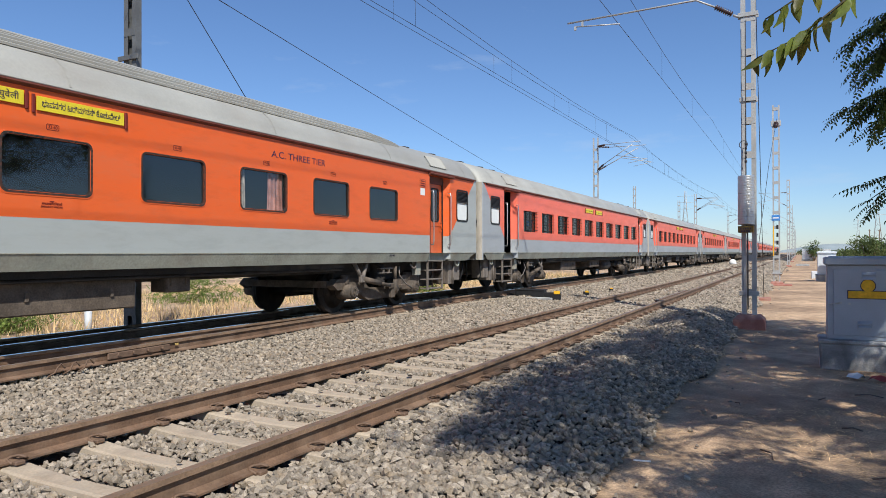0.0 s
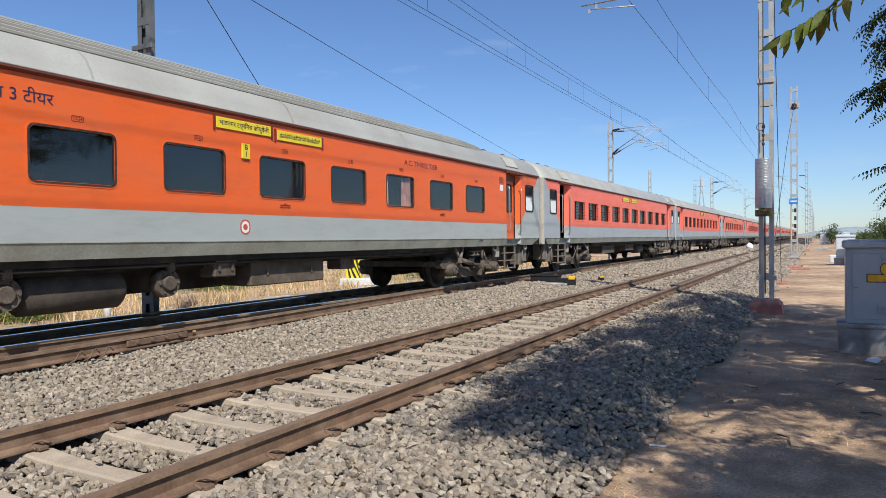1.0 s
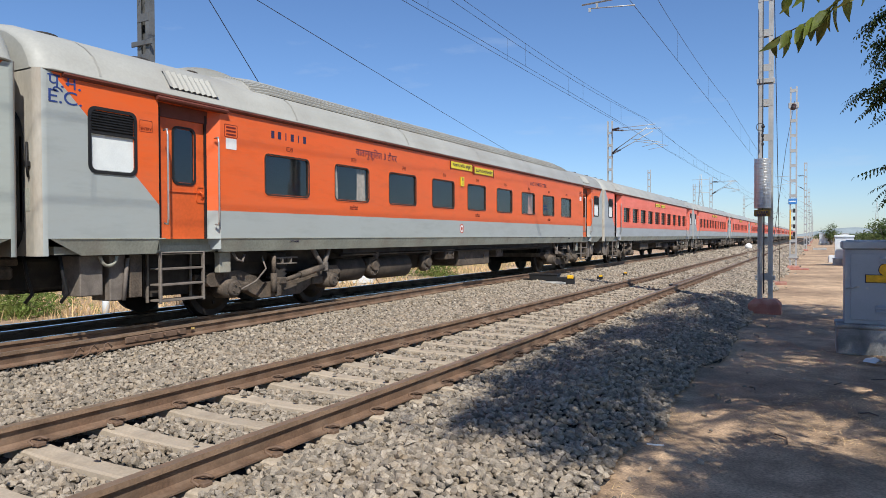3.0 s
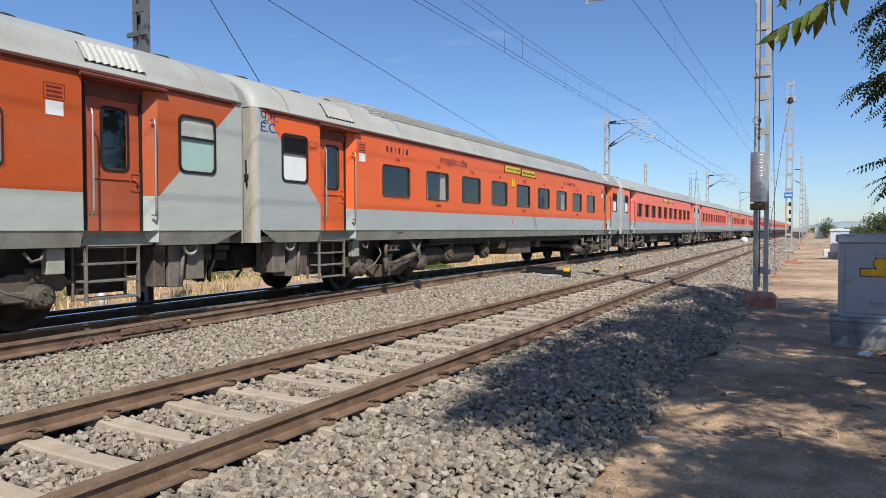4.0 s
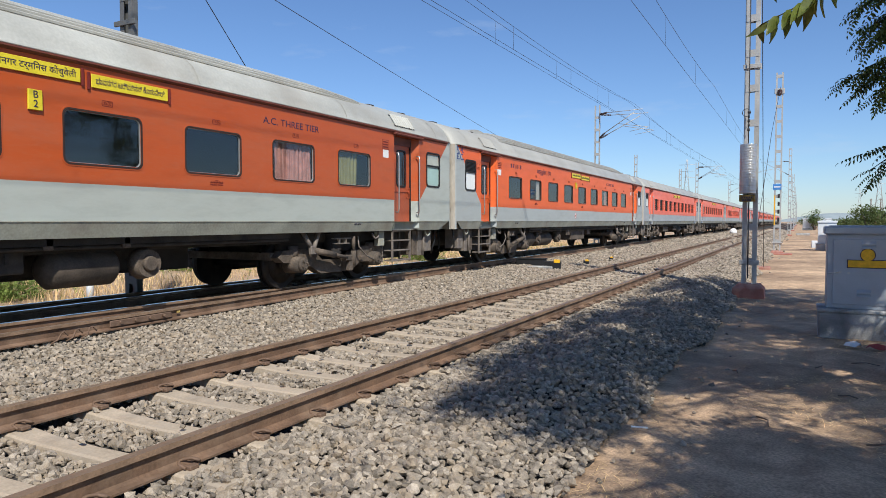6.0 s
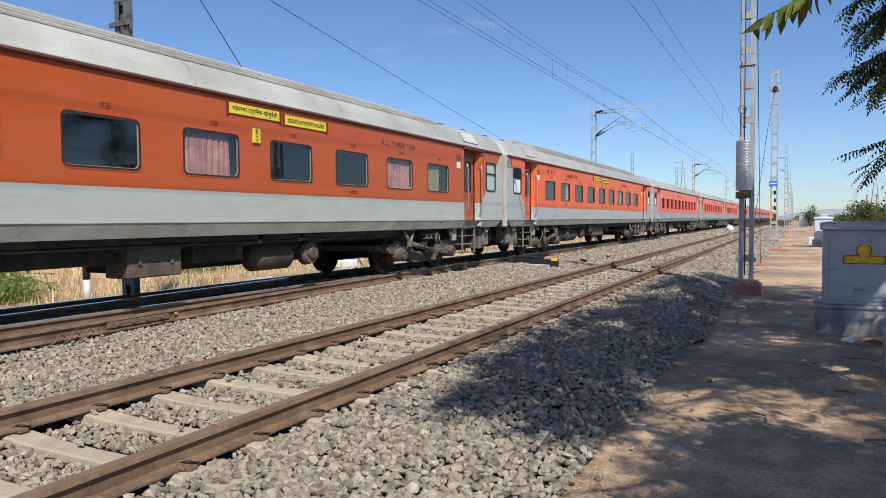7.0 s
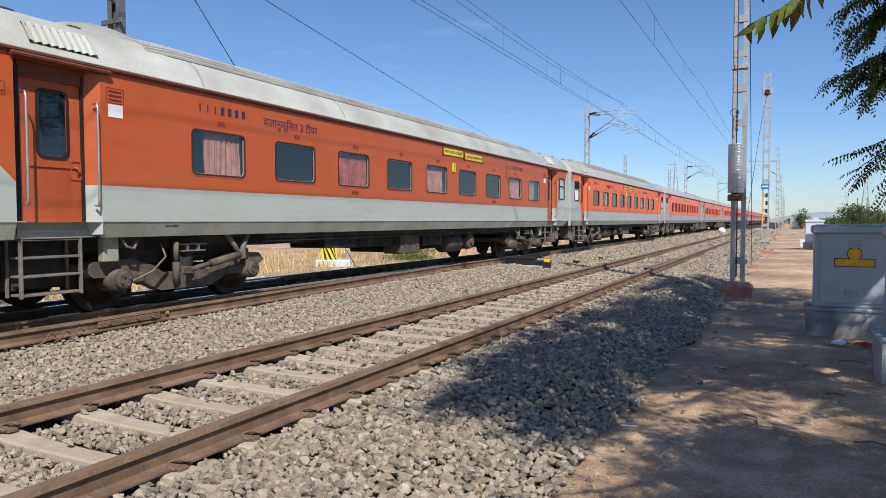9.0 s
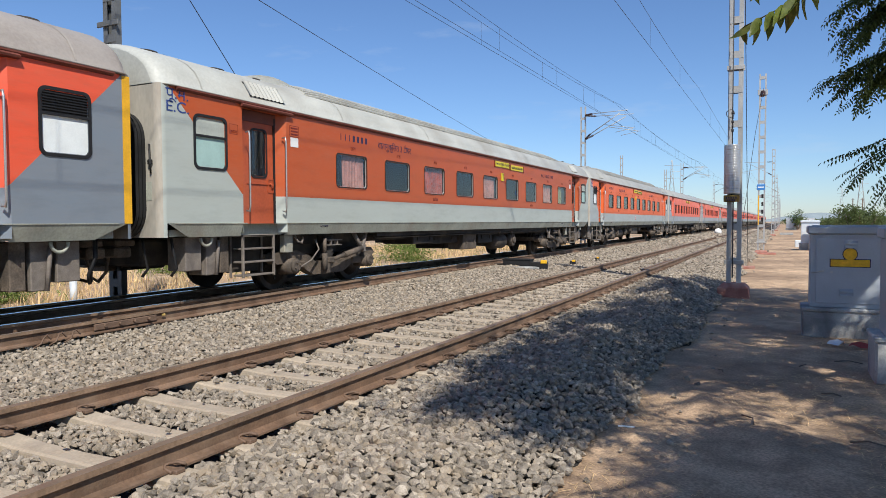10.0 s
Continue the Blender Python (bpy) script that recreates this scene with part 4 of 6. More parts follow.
def underframe(coach, kind):
    """Battery boxes, air tanks and pipes that hang between the bogies."""
    bm = B()
    box(bm, (0, 0, 1.01), (2.9, 12.0, .10))
    part("underframe", bm, UNDER, coach)
    for x in (1.1, -1.1):
        bm = B()
        box(bm, (x, 0, .95), (.12, LEN - 2.2, .2))
        part("long_sill", bm, UNDER, coach)
    for x in (.5, -.5, 1.38):
        bm = B()
        tube(bm, [(x, -6, .93), (x, 6, .93)], .03, 6)
        part("pipe", bm, UNDER, coach)
    for yy, ln, z0 in ((-3.2, 1.8, .76), (-.4, 2.2, .66)) if kind == "tanks" else ((-3.2, 1.8, .76), (-.4, 2.2, .66), (2.6, 1.5, .52), (4.6, .9, .6)):
        b = B()
        box(b, (-1.1, yy, (z0 + .95) / 2), (.7, ln, .95 - z0), .02)
        part("equipment_box", b, UNDER, coach)

    def tank(y, length, r, x=1.0, z=.66):
        b = B()
        ys = [(-length / 2, .25), (-length / 2 + .04, .7), (-length / 2 + .12, 1), (length / 2 - .12, 1), (length / 2 - .04, .7), (length / 2, .25)]
        tube(b, [(x, y + a, z) for a, k in ys], [r * k for a, k in ys], 18)
        for d in (-length / 4, length / 4):
            box(b, (x, y + d, z + r * .7), (.06, .06, .5))
        part("air_tank", b, TANK, coach, "dusty cylindrical air tank")

    def crate(y, length, z0, z1, x=.85, w=.9, m=BOGIE):
        b = B()
        box(b, (x, y, (z0 + z1) / 2), (w, length, z1 - z0), .02)
        box(b, (x + w / 2 + .01, y, z1 - .05), (.03, length * .96, .03))
        for d in (-.3, .3):
            box(b, (x + w / 2 + .012, y + d * length, (z0 + z1) / 2), (.03, .05, .12), .005)
        box(b, (x, y - length * .3, (z1 + 1.02) / 2), (w * .6, .06, 1.02 - z1 + .02))
        box(b, (x, y + length * .3, (z1 + 1.02) / 2), (w * .6, .06, 1.02 - z1 + .02))
        part("equipment_box", b, m, coach, "dusty underfloor equipment box")

    b = B()
    box(b, (-.2, -2.9 if kind == "tanks" else 2.2, .73), (1.0, 5.0, .54), .03)
    part("centre_sill", b, UNDER, coach)
    if kind == "tanks":
        tank(-5.38, 1.05, .27, 1.0, .63)
        tank(-3.75, 1.55, .27, 1.0, .62)
        for y in (-2.42, -4.72):
            b = B()
            tube(b, [(1.15, y, .66), (1.32, y, .66)], [.22, .20], 16)
            tube(b, [(1.32, y, .66), (1.37, y, .66)], [.13, .10], 10)
            for k in range(6):
                a = k * math.pi / 3
                tube(b, [(1.31, y + .16 * math.cos(a), .66 + .16 * math.sin(a)), (1.35, y + .16 * math.cos(a), .66 + .16 * math.sin(a))], .02, 6)
            box(b, (1.36, y, .93), (.10, .12, .20), .02)
            part("brake_cylinder", b, BOGIE, coach)
        crate(-1.4, .45, .70, 1.0, 1.22, .36)
        crate(.22, 1.94, .50, .97, .85, .9)
        crate(1.95, .46, .68, 1.0, 1.12, .36)
    elif kind == "crates":
        crate(-3.58, 1.10, .72, 1.0, .9, .9, UNDER)
        crate(-2.05, 1.85, .68, 1.0, .7, .9, UNDER)
        crate(-.55, .95, .47, .96, 1.05, .5)
        crate(.75, 1.1, .62, 1.0, .85, .8, UNDER)
        tank(2.15, 1.1, .26, 1.02, .64)
        b = B()
        tube(b, [(1.15, 3.05, .66), (1.33, 3.05, .66)], [.24, .2], 16)
        tube(b, [(1.33, 3.05, .66), (1.38, 3.05, .66)], [.13, .10], 10)
        part("brake_cylinder", b, BOGIE, coach)
        for y in (2.6, 1.5):
            b = B()
            box(b, (1.4, y, .98), (.10, .12, .16), .02)
            part("hanger", b, BOGIE, coach)
    else:
        crate(-2.8, 2.0, .55, .95)
        crate(1.2, 1.6, .60, .95)
        tank(3.9, 1.4, .26)


def b_last(coach, name):
    return [o for o in coach.children if o.name.startswith(name)][-1]


def coach_ends(coach, paint, roof):
    """Vestibule bellows, coupler, buffers' boxes and the grey boxes by the steps."""
    for s in (-1, 1):
        y = s * (LEN / 2)
        bm = B()
        for k in range(3):
            yy = y + s * (.03 + .065 * k)
            out = rounded(2.66, 1.86, .42, 6)
            a = [bm.verts.new((p, yy - .025, q + 1.98)) for p, q in out]
            b = [bm.verts.new((p, yy + .025, q + 1.98)) for p, q in out]
            for i in range(len(a)):
                bm.faces.new((a[i], a[(i + 1) % len(a)], b[(i + 1) % len(a)], b[i]))
            bm.faces.new(a)
            bm.faces.new(b[::-1])
        part("bellows", bm, BLACK, coach, "black rubber gangway bellows")
        bm = B()
        sweep(bm, [(-.14, .95), (.14, .95), (.14, 1.17), (-.14, 1.17)], min(y - s * .5, y + s * .22), max(y - s * .5, y + s * .22))
        box(bm, (.55, y - s * .05, .98), (.5, .35, .10), .02)
        box(bm, (.62, y - s * .0, .84), (.4, .3, .16), .03)
        tube(bm, [(.5, y, .9), (.55, y + s * .1, .55), (.45, y + s * .16, .40), (.2, y + s * .1, .45)], .025, 6)
        part("coupler", bm, BOGIE, coach)
        for x, dy in ((1.34, .42), (1.02, .16)):
            bm = B()
            tube(bm, [(x, y - s * dy, 1.05), (x + .03, y - s * (dy + .02), .80), (x, y - s * (dy + .10), .58), (x - .06, y - s * (dy + .04), .46)], .022, 6)
            part("air_hose", bm, BLACK, coach)
        bm = B()
        tube(bm, [(1.47, y - s * 1.0 + .12 * math.cos(a), 1.04 + .13 * math.sin(a)) for a in [math.pi + math.pi * k / 8 for k in range(9)]], .024, 6)
        part("lifting_hook", bm, SOLE, coach, "pale bent steel hook under the sole bar")
        bm = B()
        box(bm, (-.2, y - s * 1.1, .80), (1.9, 1.5, .42), .04)
        box(bm, (-1.2, y - s * 1.9, .72), (.3, 1.0, .6), .02)
        part("headstock", bm, UNDER, coach)
        for yy, w, z0, m in ((10.62, .20, .45, BOGIE), (10.90, .24, .43, TREAD), (9.05, .24, .72, SOLE), (11.28, .32, .52, TREAD)):
            b = B()
            box(b, (1.38 if yy == 9.05 else 1.18, s * yy, (z0 + 1.05) / 2), (.40 if yy != 9.05 else .12, w, 1.05 - z0), .012)
            if yy == 10.90:
                tube(b, [(1.41, s * yy + .06, z0), (1.41, s * yy + .12, 1.0)], .03, 6)
            part("side_box", b, m, coach, "dusty grey box beside the steps")
            if yy != 9.05:
                again(b_last(coach, "side_box"), pose(-2.36, 0, 0))
        bm = B()
        box(bm, (1.38, y + s * .004, 1.74), (.13, .004, .27))
        part("notice", bm, SOLE, coach)
        bm = B()
        tube(bm, [(1.45, y + s * .02, 2.0), (1.47, y + s * .05, 2.15), (1.43, y + s * .02, 2.42)], .014, 6)
        box(bm, (1.45, y + s * .03, 2.16), (.07, .05, .07), .01)
        part("lamp_bracket", bm, BLACK, coach)
        for yy in (11.35, 9.9, 8.95):
            b = B()
            zz = 3.985
            tube(b, [(.45, s * yy, zz - .06), (.45, s * yy, zz + .035), (.45, s * yy, zz + .05)], [.21, .21, .16], 16)
            part("roof_vent", b, UNDER, coach, "low round roof vent")


def bars(bm, y, z, count, w, h, gap):
    for k in range(count):
        box(bm, (HALF + .004, y + k * gap, z), (.004, w * (.85 + .15 * math.sin(k * 2.1)), h))


def sign_board(coach, y0, y1, z, words="", name="destination_board"):
    bm = B()
    box(bm, (HALF + .018, (y0 + y1) / 2, z), (.012, y1 - y0, .17), .003)
    ob = part(name, bm, YELLOW, coach, "yellow destination board with dark writing")
    if words:
        lettering(words, .105, INK, ob, (HALF + .026, (y0 + y1) / 2, z), "dark destination writing", width=y1 - y0 - .12)
    bm = B()
    n = 0 if words else int((y1 - y0 - .1) / .05)
    for k in range(n):
        h = .035 + .02 * math.sin(k * 1.7)
        if k % 7 != 5:
            box(bm, (HALF + .026, y0 + .06 + .05 * k, z - .008), (.003, .017 + .006 * math.sin(k * 2.9), h))
    if n:
        part("writing", bm, INK, ob)
    else:
        bm.free()
    for y in (y0 - .035, y1 + .035):
        bm = B()
        box(bm, (HALF + .014, y, z - .01), (.025, .035, .22), .004)
        part("board_holder", bm, REDINK, ob)


def markings(coach, kind, shift=0.0):
    """Painted words, number bars, plates, stickers and the round emblem."""
    x = HALF + .003
    P = {"class": 4.39, "class2": -5.03, "number": -7.74, "board": -1.77} if kind == 0 else {"class": 5.87, "class2": -5.45, "number": -7.2, "board": .64}
    lettering("A.C. THREE TIER", .165, INK, coach, (x, P["class"], 2.975), "dark painted coach class lettering", width=1.50)
    lettering("वातानुकूिलत 3 टीयर", .20, INK, coach, (x, P["class2"], 2.97), "dark painted lettering", width=1.50)
    thin, pitch = ((2, 4), .162) if kind == 0 else ((0, 1, 2), .155)
    for k in range(6 if kind == 0 else 7):
        bm = B()
        box(bm, (x, P["number"] - .405 + pitch * k, 3.01), (.003, .075 if k not in thin else .022, .125))
        part("number_bar", bm, INK, coach)
    for i, y in enumerate(v + shift for v in WIN_Y):
        bm = B()
        ring(bm, rounded(.16, .075, .012, 1), rounded(.146, .061, .008, 1), y + .05, 2.80, HALF, HALF + .003)
        plate = part("berth_plate", bm, REDINK, coach)
        bay = i if kind == 0 else 8 - i
        lettering(f"{8 * bay + 1}-{8 * bay + 8}", .06, REDINK, plate, (HALF + .002, y + .05, 2.80), width=.115)
    for y in [WIN_Y[i] + shift + .04 for i in ((1, 4, 7) if kind == 0 else (2, 6))]:
        bm = B()
        box(bm, (HALF + .003, y, 1.898), (.003, .055, .012))
        part("notice", bm, REDINK, coach)
        lettering("आपातकालीन िखड़की", .04, REDINK, coach, (x, y, 1.868), width=.26)
        lettering("EMERGENCY WINDOW", .034, REDINK, coach, (x, y, 1.832), width=.27)
    for y in (-9.08, 8.95):
        bm = B()
        box(bm, (HALF + .004, y, 2.74), (.003, .22, .17))
        part("sticker", bm, PAPER, coach, "small white paper sticker")
        bm = B()
        ring(bm, rounded(.27, .20, .01, 1), rounded(.255, .185, .008, 1), y - .0, 2.94, HALF, HALF + .003)
        for k in range(3):
            box(bm, (HALF + .003, y, 2.885 + .055 * k), (.003, .20, .026))
        part("notice", bm, REDINK, coach)
    sign_board(coach, P["board"], P["board"] + 1.18, 3.09, "भावनगर टर्मिनस कोचुवेली")
    sign_board(coach, P["board"] + 1.33, P["board"] + 2.51, 3.06, "ಭಾವನಗರ ಟರ್ಮಿನಸ್ ಕೊಚುವೇಲಿ")
    bm = B()
    box(bm, (HALF + .02, P["board"] + .6, 2.70), (.03, .17, .24), .005)
    pl = part("coach_plate", bm, YELLOW, coach, "yellow coach code plate")
    lettering("B", .12, INK, pl, (HALF + .037, P["board"] + .6, 2.76))
    lettering("1" if kind == 0 else "2", .12, INK, pl, (HALF + .037, P["board"] + .6, 2.65))
    if kind == 0:
        bm = B()
        ring(bm, rounded(.22, .24, .10, 4), rounded(.17, .19, .08, 4), -1.18, 1.49, HALF, HALF + .003)
        tube(bm, [(HALF, -1.18, 1.49), (HALF + .004, -1.18, 1.49)], .05, 10)
        part("emblem", bm, EMBLEM, coach, "small round red and white emblem")
        bm = B()
        disc(bm, rounded(.175, .195, .08, 4), -1.18, 1.49, HALF + .002)
        part("emblem_disc", bm, PAPER, coach)
    bm = B()
    ring(bm, rounded(.20, .16, .01, 1), rounded(.19, .15, .008, 1), -10.62, 2.80, HALF, HALF + .003)
    part("entry_outline", bm, REDINK, coach)
    lettering("ENTRY", .06, REDINK, coach, (x, -10.62, 2.76), width=.17)
    for y in (-7.6, 7.6) if kind == 0 else (-8.17, 7.9):
        ob = lettering("LIFT HERE", .05, INK, coach, (1.6035, y, 1.205), width=.24)
        ob.rotation_euler = (0, radians(20), 0)
    for words, zz in (("E.C.", 2.98), ("पू.म.", 3.17)):
        lettering(words, .23, BLUEINK, coach, (x, -11.76, zz), "blue painted lettering", width=.42)


def make_coach(front, paint, roof, wins, kind, label, curtains=(), opened=False, rise=0.0, sleeper=False):
    coach = thing("railway_coach", pose(XT, front - LEN / 2, ZT), label, "railway coach", "coaches of the train")
    toilets = [(-11.12, .64, 2.13, 2.92), (11.12, .64, 2.13, 2.92)]
    part("body", coach_shell(coach, paint, [(y, w - .04, z0 + .02, z1 - .02) for y, w, z0, z1 in wins], [(y, w - .04, a + .02, b - .02) for y, w, a, b in toilets]), (paint, SOLE, ENDWALL), coach)
    top = part("roof", coach_roof(), roof, coach, "dusty grey arched roof")
    # gutter strip, dark to carry the shadow line below the roof edge
    bm = B()
    sweep(bm, [(1.622, 3.232), (1.640, 3.236), (1.672, 3.262), (1.672, 3.284), (1.622, 3.286)], -LEN / 2 + .30, LEN / 2 - .30)
    part("gutter", bm, HOOD, coach, "dark maroon rain gutter with the roof's shadow line in its colour")
    seam = B()
    out = ROOF_OUT[3:] + [(-x, z) for x, z in ROOF_OUT[-2:2:-1]]
    for (xa, za), (xb, zb) in zip(out, out[1:]):
        seam.faces.new([seam.verts.new((x * 1.004, y, z + .004)) for x, z, y in ((xa, za, 0), (xb, zb, 0), (xb, zb, .03), (xa, za, .03))]).smooth = True
    first = part("roof_seam", seam, roof, top)
    first.location = (0, -11.3, 0)
    for j in range(1, 7):
        again(first, pose(0, -11.3 + 3.76 * j, 0))
    if not sleeper:
        deck = part("roof_deck", roof_deck(rise), roof, top)
        part("rib_sheet", roof_ribs(rise), roof, top)
        part("deck_dome", deck_dome(), roof, top)
    for s in (-1, 1):
        lv = part("louvre", louvre(s), roof, top)
        part("louvre_back", louvre_back(s), UNDER, lv)
    # added near-black sheet down the coach's middle stands for its unlit inside
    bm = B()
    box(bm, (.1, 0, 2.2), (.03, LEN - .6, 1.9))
    part("partition", bm, DIM, coach, "near-black sheet standing for the compartment's shade")
    for i, (y, w, z0, z1) in enumerate(wins):
        if sleeper:
            barred_window(coach, y, w, z0, z1, paint)
        else:
            window(coach, y, w, z0, z1, curtains[i] if i < len(curtains) else None, rim=paint)
    for y, w, a, b in toilets:
        toilet_window(coach, y, w, a, b, (kind != "crates") or y > 0 and kind == "tanks")
    for a, b in DOORS:
        entrance(coach, a, b, paint, opened and a < 0, "orange" if paint is ORANGE else "brick" if paint is BRICK else "red")
        footsteps(coach, a, b)
    underframe(coach, kind)
    coach_ends(coach, paint, roof)
    sets = []
    for yc, flip in ((-7.6, True), (7.6, False)):
        sets += bogie(coach, yc, flip)[1]
    return coach, sets


AC_WINS = [(y, 1.13, 1.985, 2.67) for y in WIN_Y]
BAR_WINS = [(-8.12 + 1.81 * i, 1.34, 1.94, 2.67) for i in range(10)]
coach_a, sets_a = make_coach(FRONT, ORANGE, ROOF, AC_WINS, "tanks", "orange and grey air-conditioned sleeping coach with dark sealed windows", [None, [("white", .02, .14), ("white", .70, .97)], None, None, None, None, [("white", .02, .14), ("pink", .62, .96)]], rise=.045)
markings(coach_a, 0)
coach_b, sets_b = make_coach(FRONT - 24.41, BRICK, ROOF_PALE, [(y + .56, *r) for y, *r in AC_WINS], "crates", "weathered brick-orange and grey sleeping coach with curtained windows",
                             [[("pink", .26, .95)], None, [("red", .10, .98)], None, [("pink", .03, .86)], None, None, [("pink", .10, .98)], [("green", .02, .62)]])
markings(coach_b, 1, .56)
coach_c, sets_c = make_coach(FRONT + PITCH, RED, ROOF, BAR_WINS, "other", "red and grey sleeper coach with barred windows and open doors", opened=True, sleeper=True)
sign_board(coach_c, -1.43, -.27, 3.05)
sign_board(coach_c, .2, 1.3, 3.05)
train = [(coach_a, FRONT, sets_a), (coach_b, FRONT - 24.41, sets_b), (coach_c, FRONT + PITCH, sets_c)]
for k in range(2, 15):
    f = FRONT + PITCH * k
    dup = copy_thing(coach_c, pose(XT, f - LEN / 2, ZT))
    train.append((dup, f, [o for o in dup.children_recursive if o.name.startswith("wheelset")] if k == 2 else []))
coach_d, sets_d = make_coach(FRONT - 49.06, RED_DARK, ROOF_DIRTY, BAR_WINS, "other", "bright red and dark grey sleeper coach with a yellow end stripe", sleeper=True)
bm = B()
box(bm, (HALF + .004, LEN / 2 - .10, 2.27), (.006, .12, 2.0))
part("end_stripe", bm, mat("amber stripe", (.75, .40, .02), .5, 0, .1, 6, 50, 0), coach_d, "yellow vertical end stripe")
train.append((coach_d, FRONT - 49.06, sets_d))

RUN = [(0, -.05), (.5, 1.88), (1, 3.81), (1.5, 5.73), (2, 7.665), (2.5, 9.60), (4, 15.07), (4.5, 16.99), (5, 18.91), (5.5, 20.82),
       (7, 26.48), (7.5, 28.45), (8, 30.39), (8.5, 32.33), (9, 34.28), (9.5, 36.19), (10, 38.08)]


def ran(t):
    return float(np.interp(t, [r[0] for r in RUN], [r[1] for r in RUN]))


def motions():
    """The train rolls away along its line; wheels turn with it."""
    for coach, f, sets in train:
        walk(coach, [(t, pose(XT, f - LEN / 2 + d, ZT)) for t, d in RUN])
        for w in sets:
            y = w.location.y
            walk(w, [(t, pose(0, y, .4575, -math.degrees(ran(t) / .4575))) for t in [i / 6 for i in range(61)]])


# ---- masts and wires of the overhead line ----
def lattice_mast(x, y, z0, top, wide, steel, label, block=None, step=.80, leg=.075):
    """Two rolled channels laced by batten plates on a cement footing."""
    ob = thing("catenary_mast", pose(x, y, z0), label, "mast", "masts of the overhead line")
    h = top - z0
    for s in (-1, 1):
        bm = B()
        xx = s * (wide / 2 - leg / 2)
        o, w, d, k = xx + s * leg / 2, s * leg, .066, .012
        plan = [(o, -d), (o, d), (o - w, d), (o - w, d - k), (o - s * k, d - k), (o - s * k, k - d), (o - w, k - d), (o - w, -d)]
        lo, hi = ([bm.verts.new((a, b, z)) for a, b in plan] for z in (0, h))
        for i in range(8):
            bm.faces.new((lo[i], lo[(i + 1) % 8], hi[(i + 1) % 8], hi[i]))
        bm.faces.new(hi)
        bmesh.ops.recalc_face_normals(bm, faces=bm.faces[:])
        part("channel", bm, steel, ob)
    base = B()
    box(base, (0, -.068, .55), (wide * .94, .012, .16))
    first = part("batten_plate", base, steel, ob)
    k = 1
    while .55 + step * k < h:
        again(first, pose(0, 0, step * k))
        if y < 50 and k % 2:
            again(first, pose(0, .136, step * k))
        k += 1
    if block is not None:
        bm = B()
        g = .30
        lo = [bm.verts.new((a * .35, b * .35, -g)) for a, b in ((-1, -1), (1, -1), (1, 1), (-1, 1))]
        mid = [bm.verts.new((a * .33, b * .33, -.07)) for a, b in ((-1, -1), (1, -1), (1, 1), (-1, 1))]
        hi = [bm.verts.new((a * .23, b * .23, .03)) for a, b in ((-1, -1), (1, -1), (1, 1), (-1, 1))]
        for p, q in ((lo, mid), (mid, hi)):
            for i in range(4):
                bm.faces.new((p[i], p[(i + 1) % 4], q[(i + 1) % 4], q[i]))
        bm.faces.new(hi)
        part("footing", bm, block, ob, "tapered cement footing")
    return ob


def insulator(bm, a, b, r=.07, n=7, mi=1):
    a, b = Vector(a), Vector(b)
    pts, rad = [], []
    for i in range(n):
        for t, k in ((i + .1, .45), (i + .5, 1), (i + .9, .45)):
            pts.append(a.lerp(b, t / n))
            rad.append(r * k)
    tube(bm, pts, rad, 10, mi=mi)


def cantilever(mast, s, low, high, reach, double=False):
    """Hinged bracket tubes with rod insulators that hold the wires over a line; s: to which side."""
    for dy in ((-.55, .55) if double else (0,)):
        bm = B()
        tip = (s * reach, dy * 1.6, high - .12)
        a, b = (s * .17, dy * .2, high), (s * .75, dy, high)
        insulator(bm, a, b)
        tube(bm, [b, (s * (reach + .5), dy * 1.6, high + .03)], .021, 8)
        a2, b2 = (s * .17, dy * .2, low), (s * .6, dy * .7, low + .28)
        insulator(bm, a2, b2)
        tube(bm, [b2, tip], .026, 8)
        q = Vector(b2).lerp(Vector(tip), .45)
        tube(bm, [q, (s * (reach + .9), dy * 1.6, low + .42)], .019, 8)
        tube(bm, [(s * (reach + .8), dy * 1.6, low + .40), (s * (reach - .3), dy * 1.6, low + .22)], .014, 6)
        part("cantilever", bm, (GALV, CERAMIC), mast, "galvanised bracket with dark insulators")


right_mast = lattice_mast(-1.02, 17.4, -.12, 9.6, .32, GALV, "galvanised lattice mast with a balance weight on a red footing", REDCEM, leg=.10)
# stay tube with its insulator and registration arm, over the near line
bm = B()
tube(bm, [(-.17, 0, 7.0), (-.32, 0, 7.08)], .03, 8)
insulator(bm, (-.34, 0, 7.10), (-.72, 0, 7.34), .075, 8)
tube(bm, [(-.72, 0, 7.34), (-1.15, 0, 7.58), (-4.35, 0, 7.52)], .024, 8)
box(bm, (-3.95, 0, 7.47), (.05, .03, .16))
tube(bm, [(-4.15, 0, 7.40), (-2.98, 0, 7.30)], .016, 6)
box(bm, (-4.14, 0, 7.36), (.06, .03, .10))
part("cantilever", bm, (GALV, CERAMIC), right_mast, "galvanised stay tube with a dark insulator")
for zz, d in ((7.03, .22), (5.05, .19), (.52, .21)):
    for yy in (-.085, .085):
        bm = B()
        box(bm, (0, yy, zz), (d * 2, .03, .10), .006)
        part("clamp", bm, GALV, right_mast, "bolted clamp band")
weight = thing("balance_weight", pose(-1.07, 17.22, .14), "stack of silver cylindrical balance weights hung on the mast", "weight")
bm = B()
tube(bm, [(0, 0, 0), (0, 0, .006), (0, 0, .053), (0, 0, .059)], [.1772, .178, .178, .1772], 28)
disc_ob = part("weight_disc", bm, mat("dull silver weight", (.50, .51, .52), .38, .75, .12, 6, 40, .1), weight)
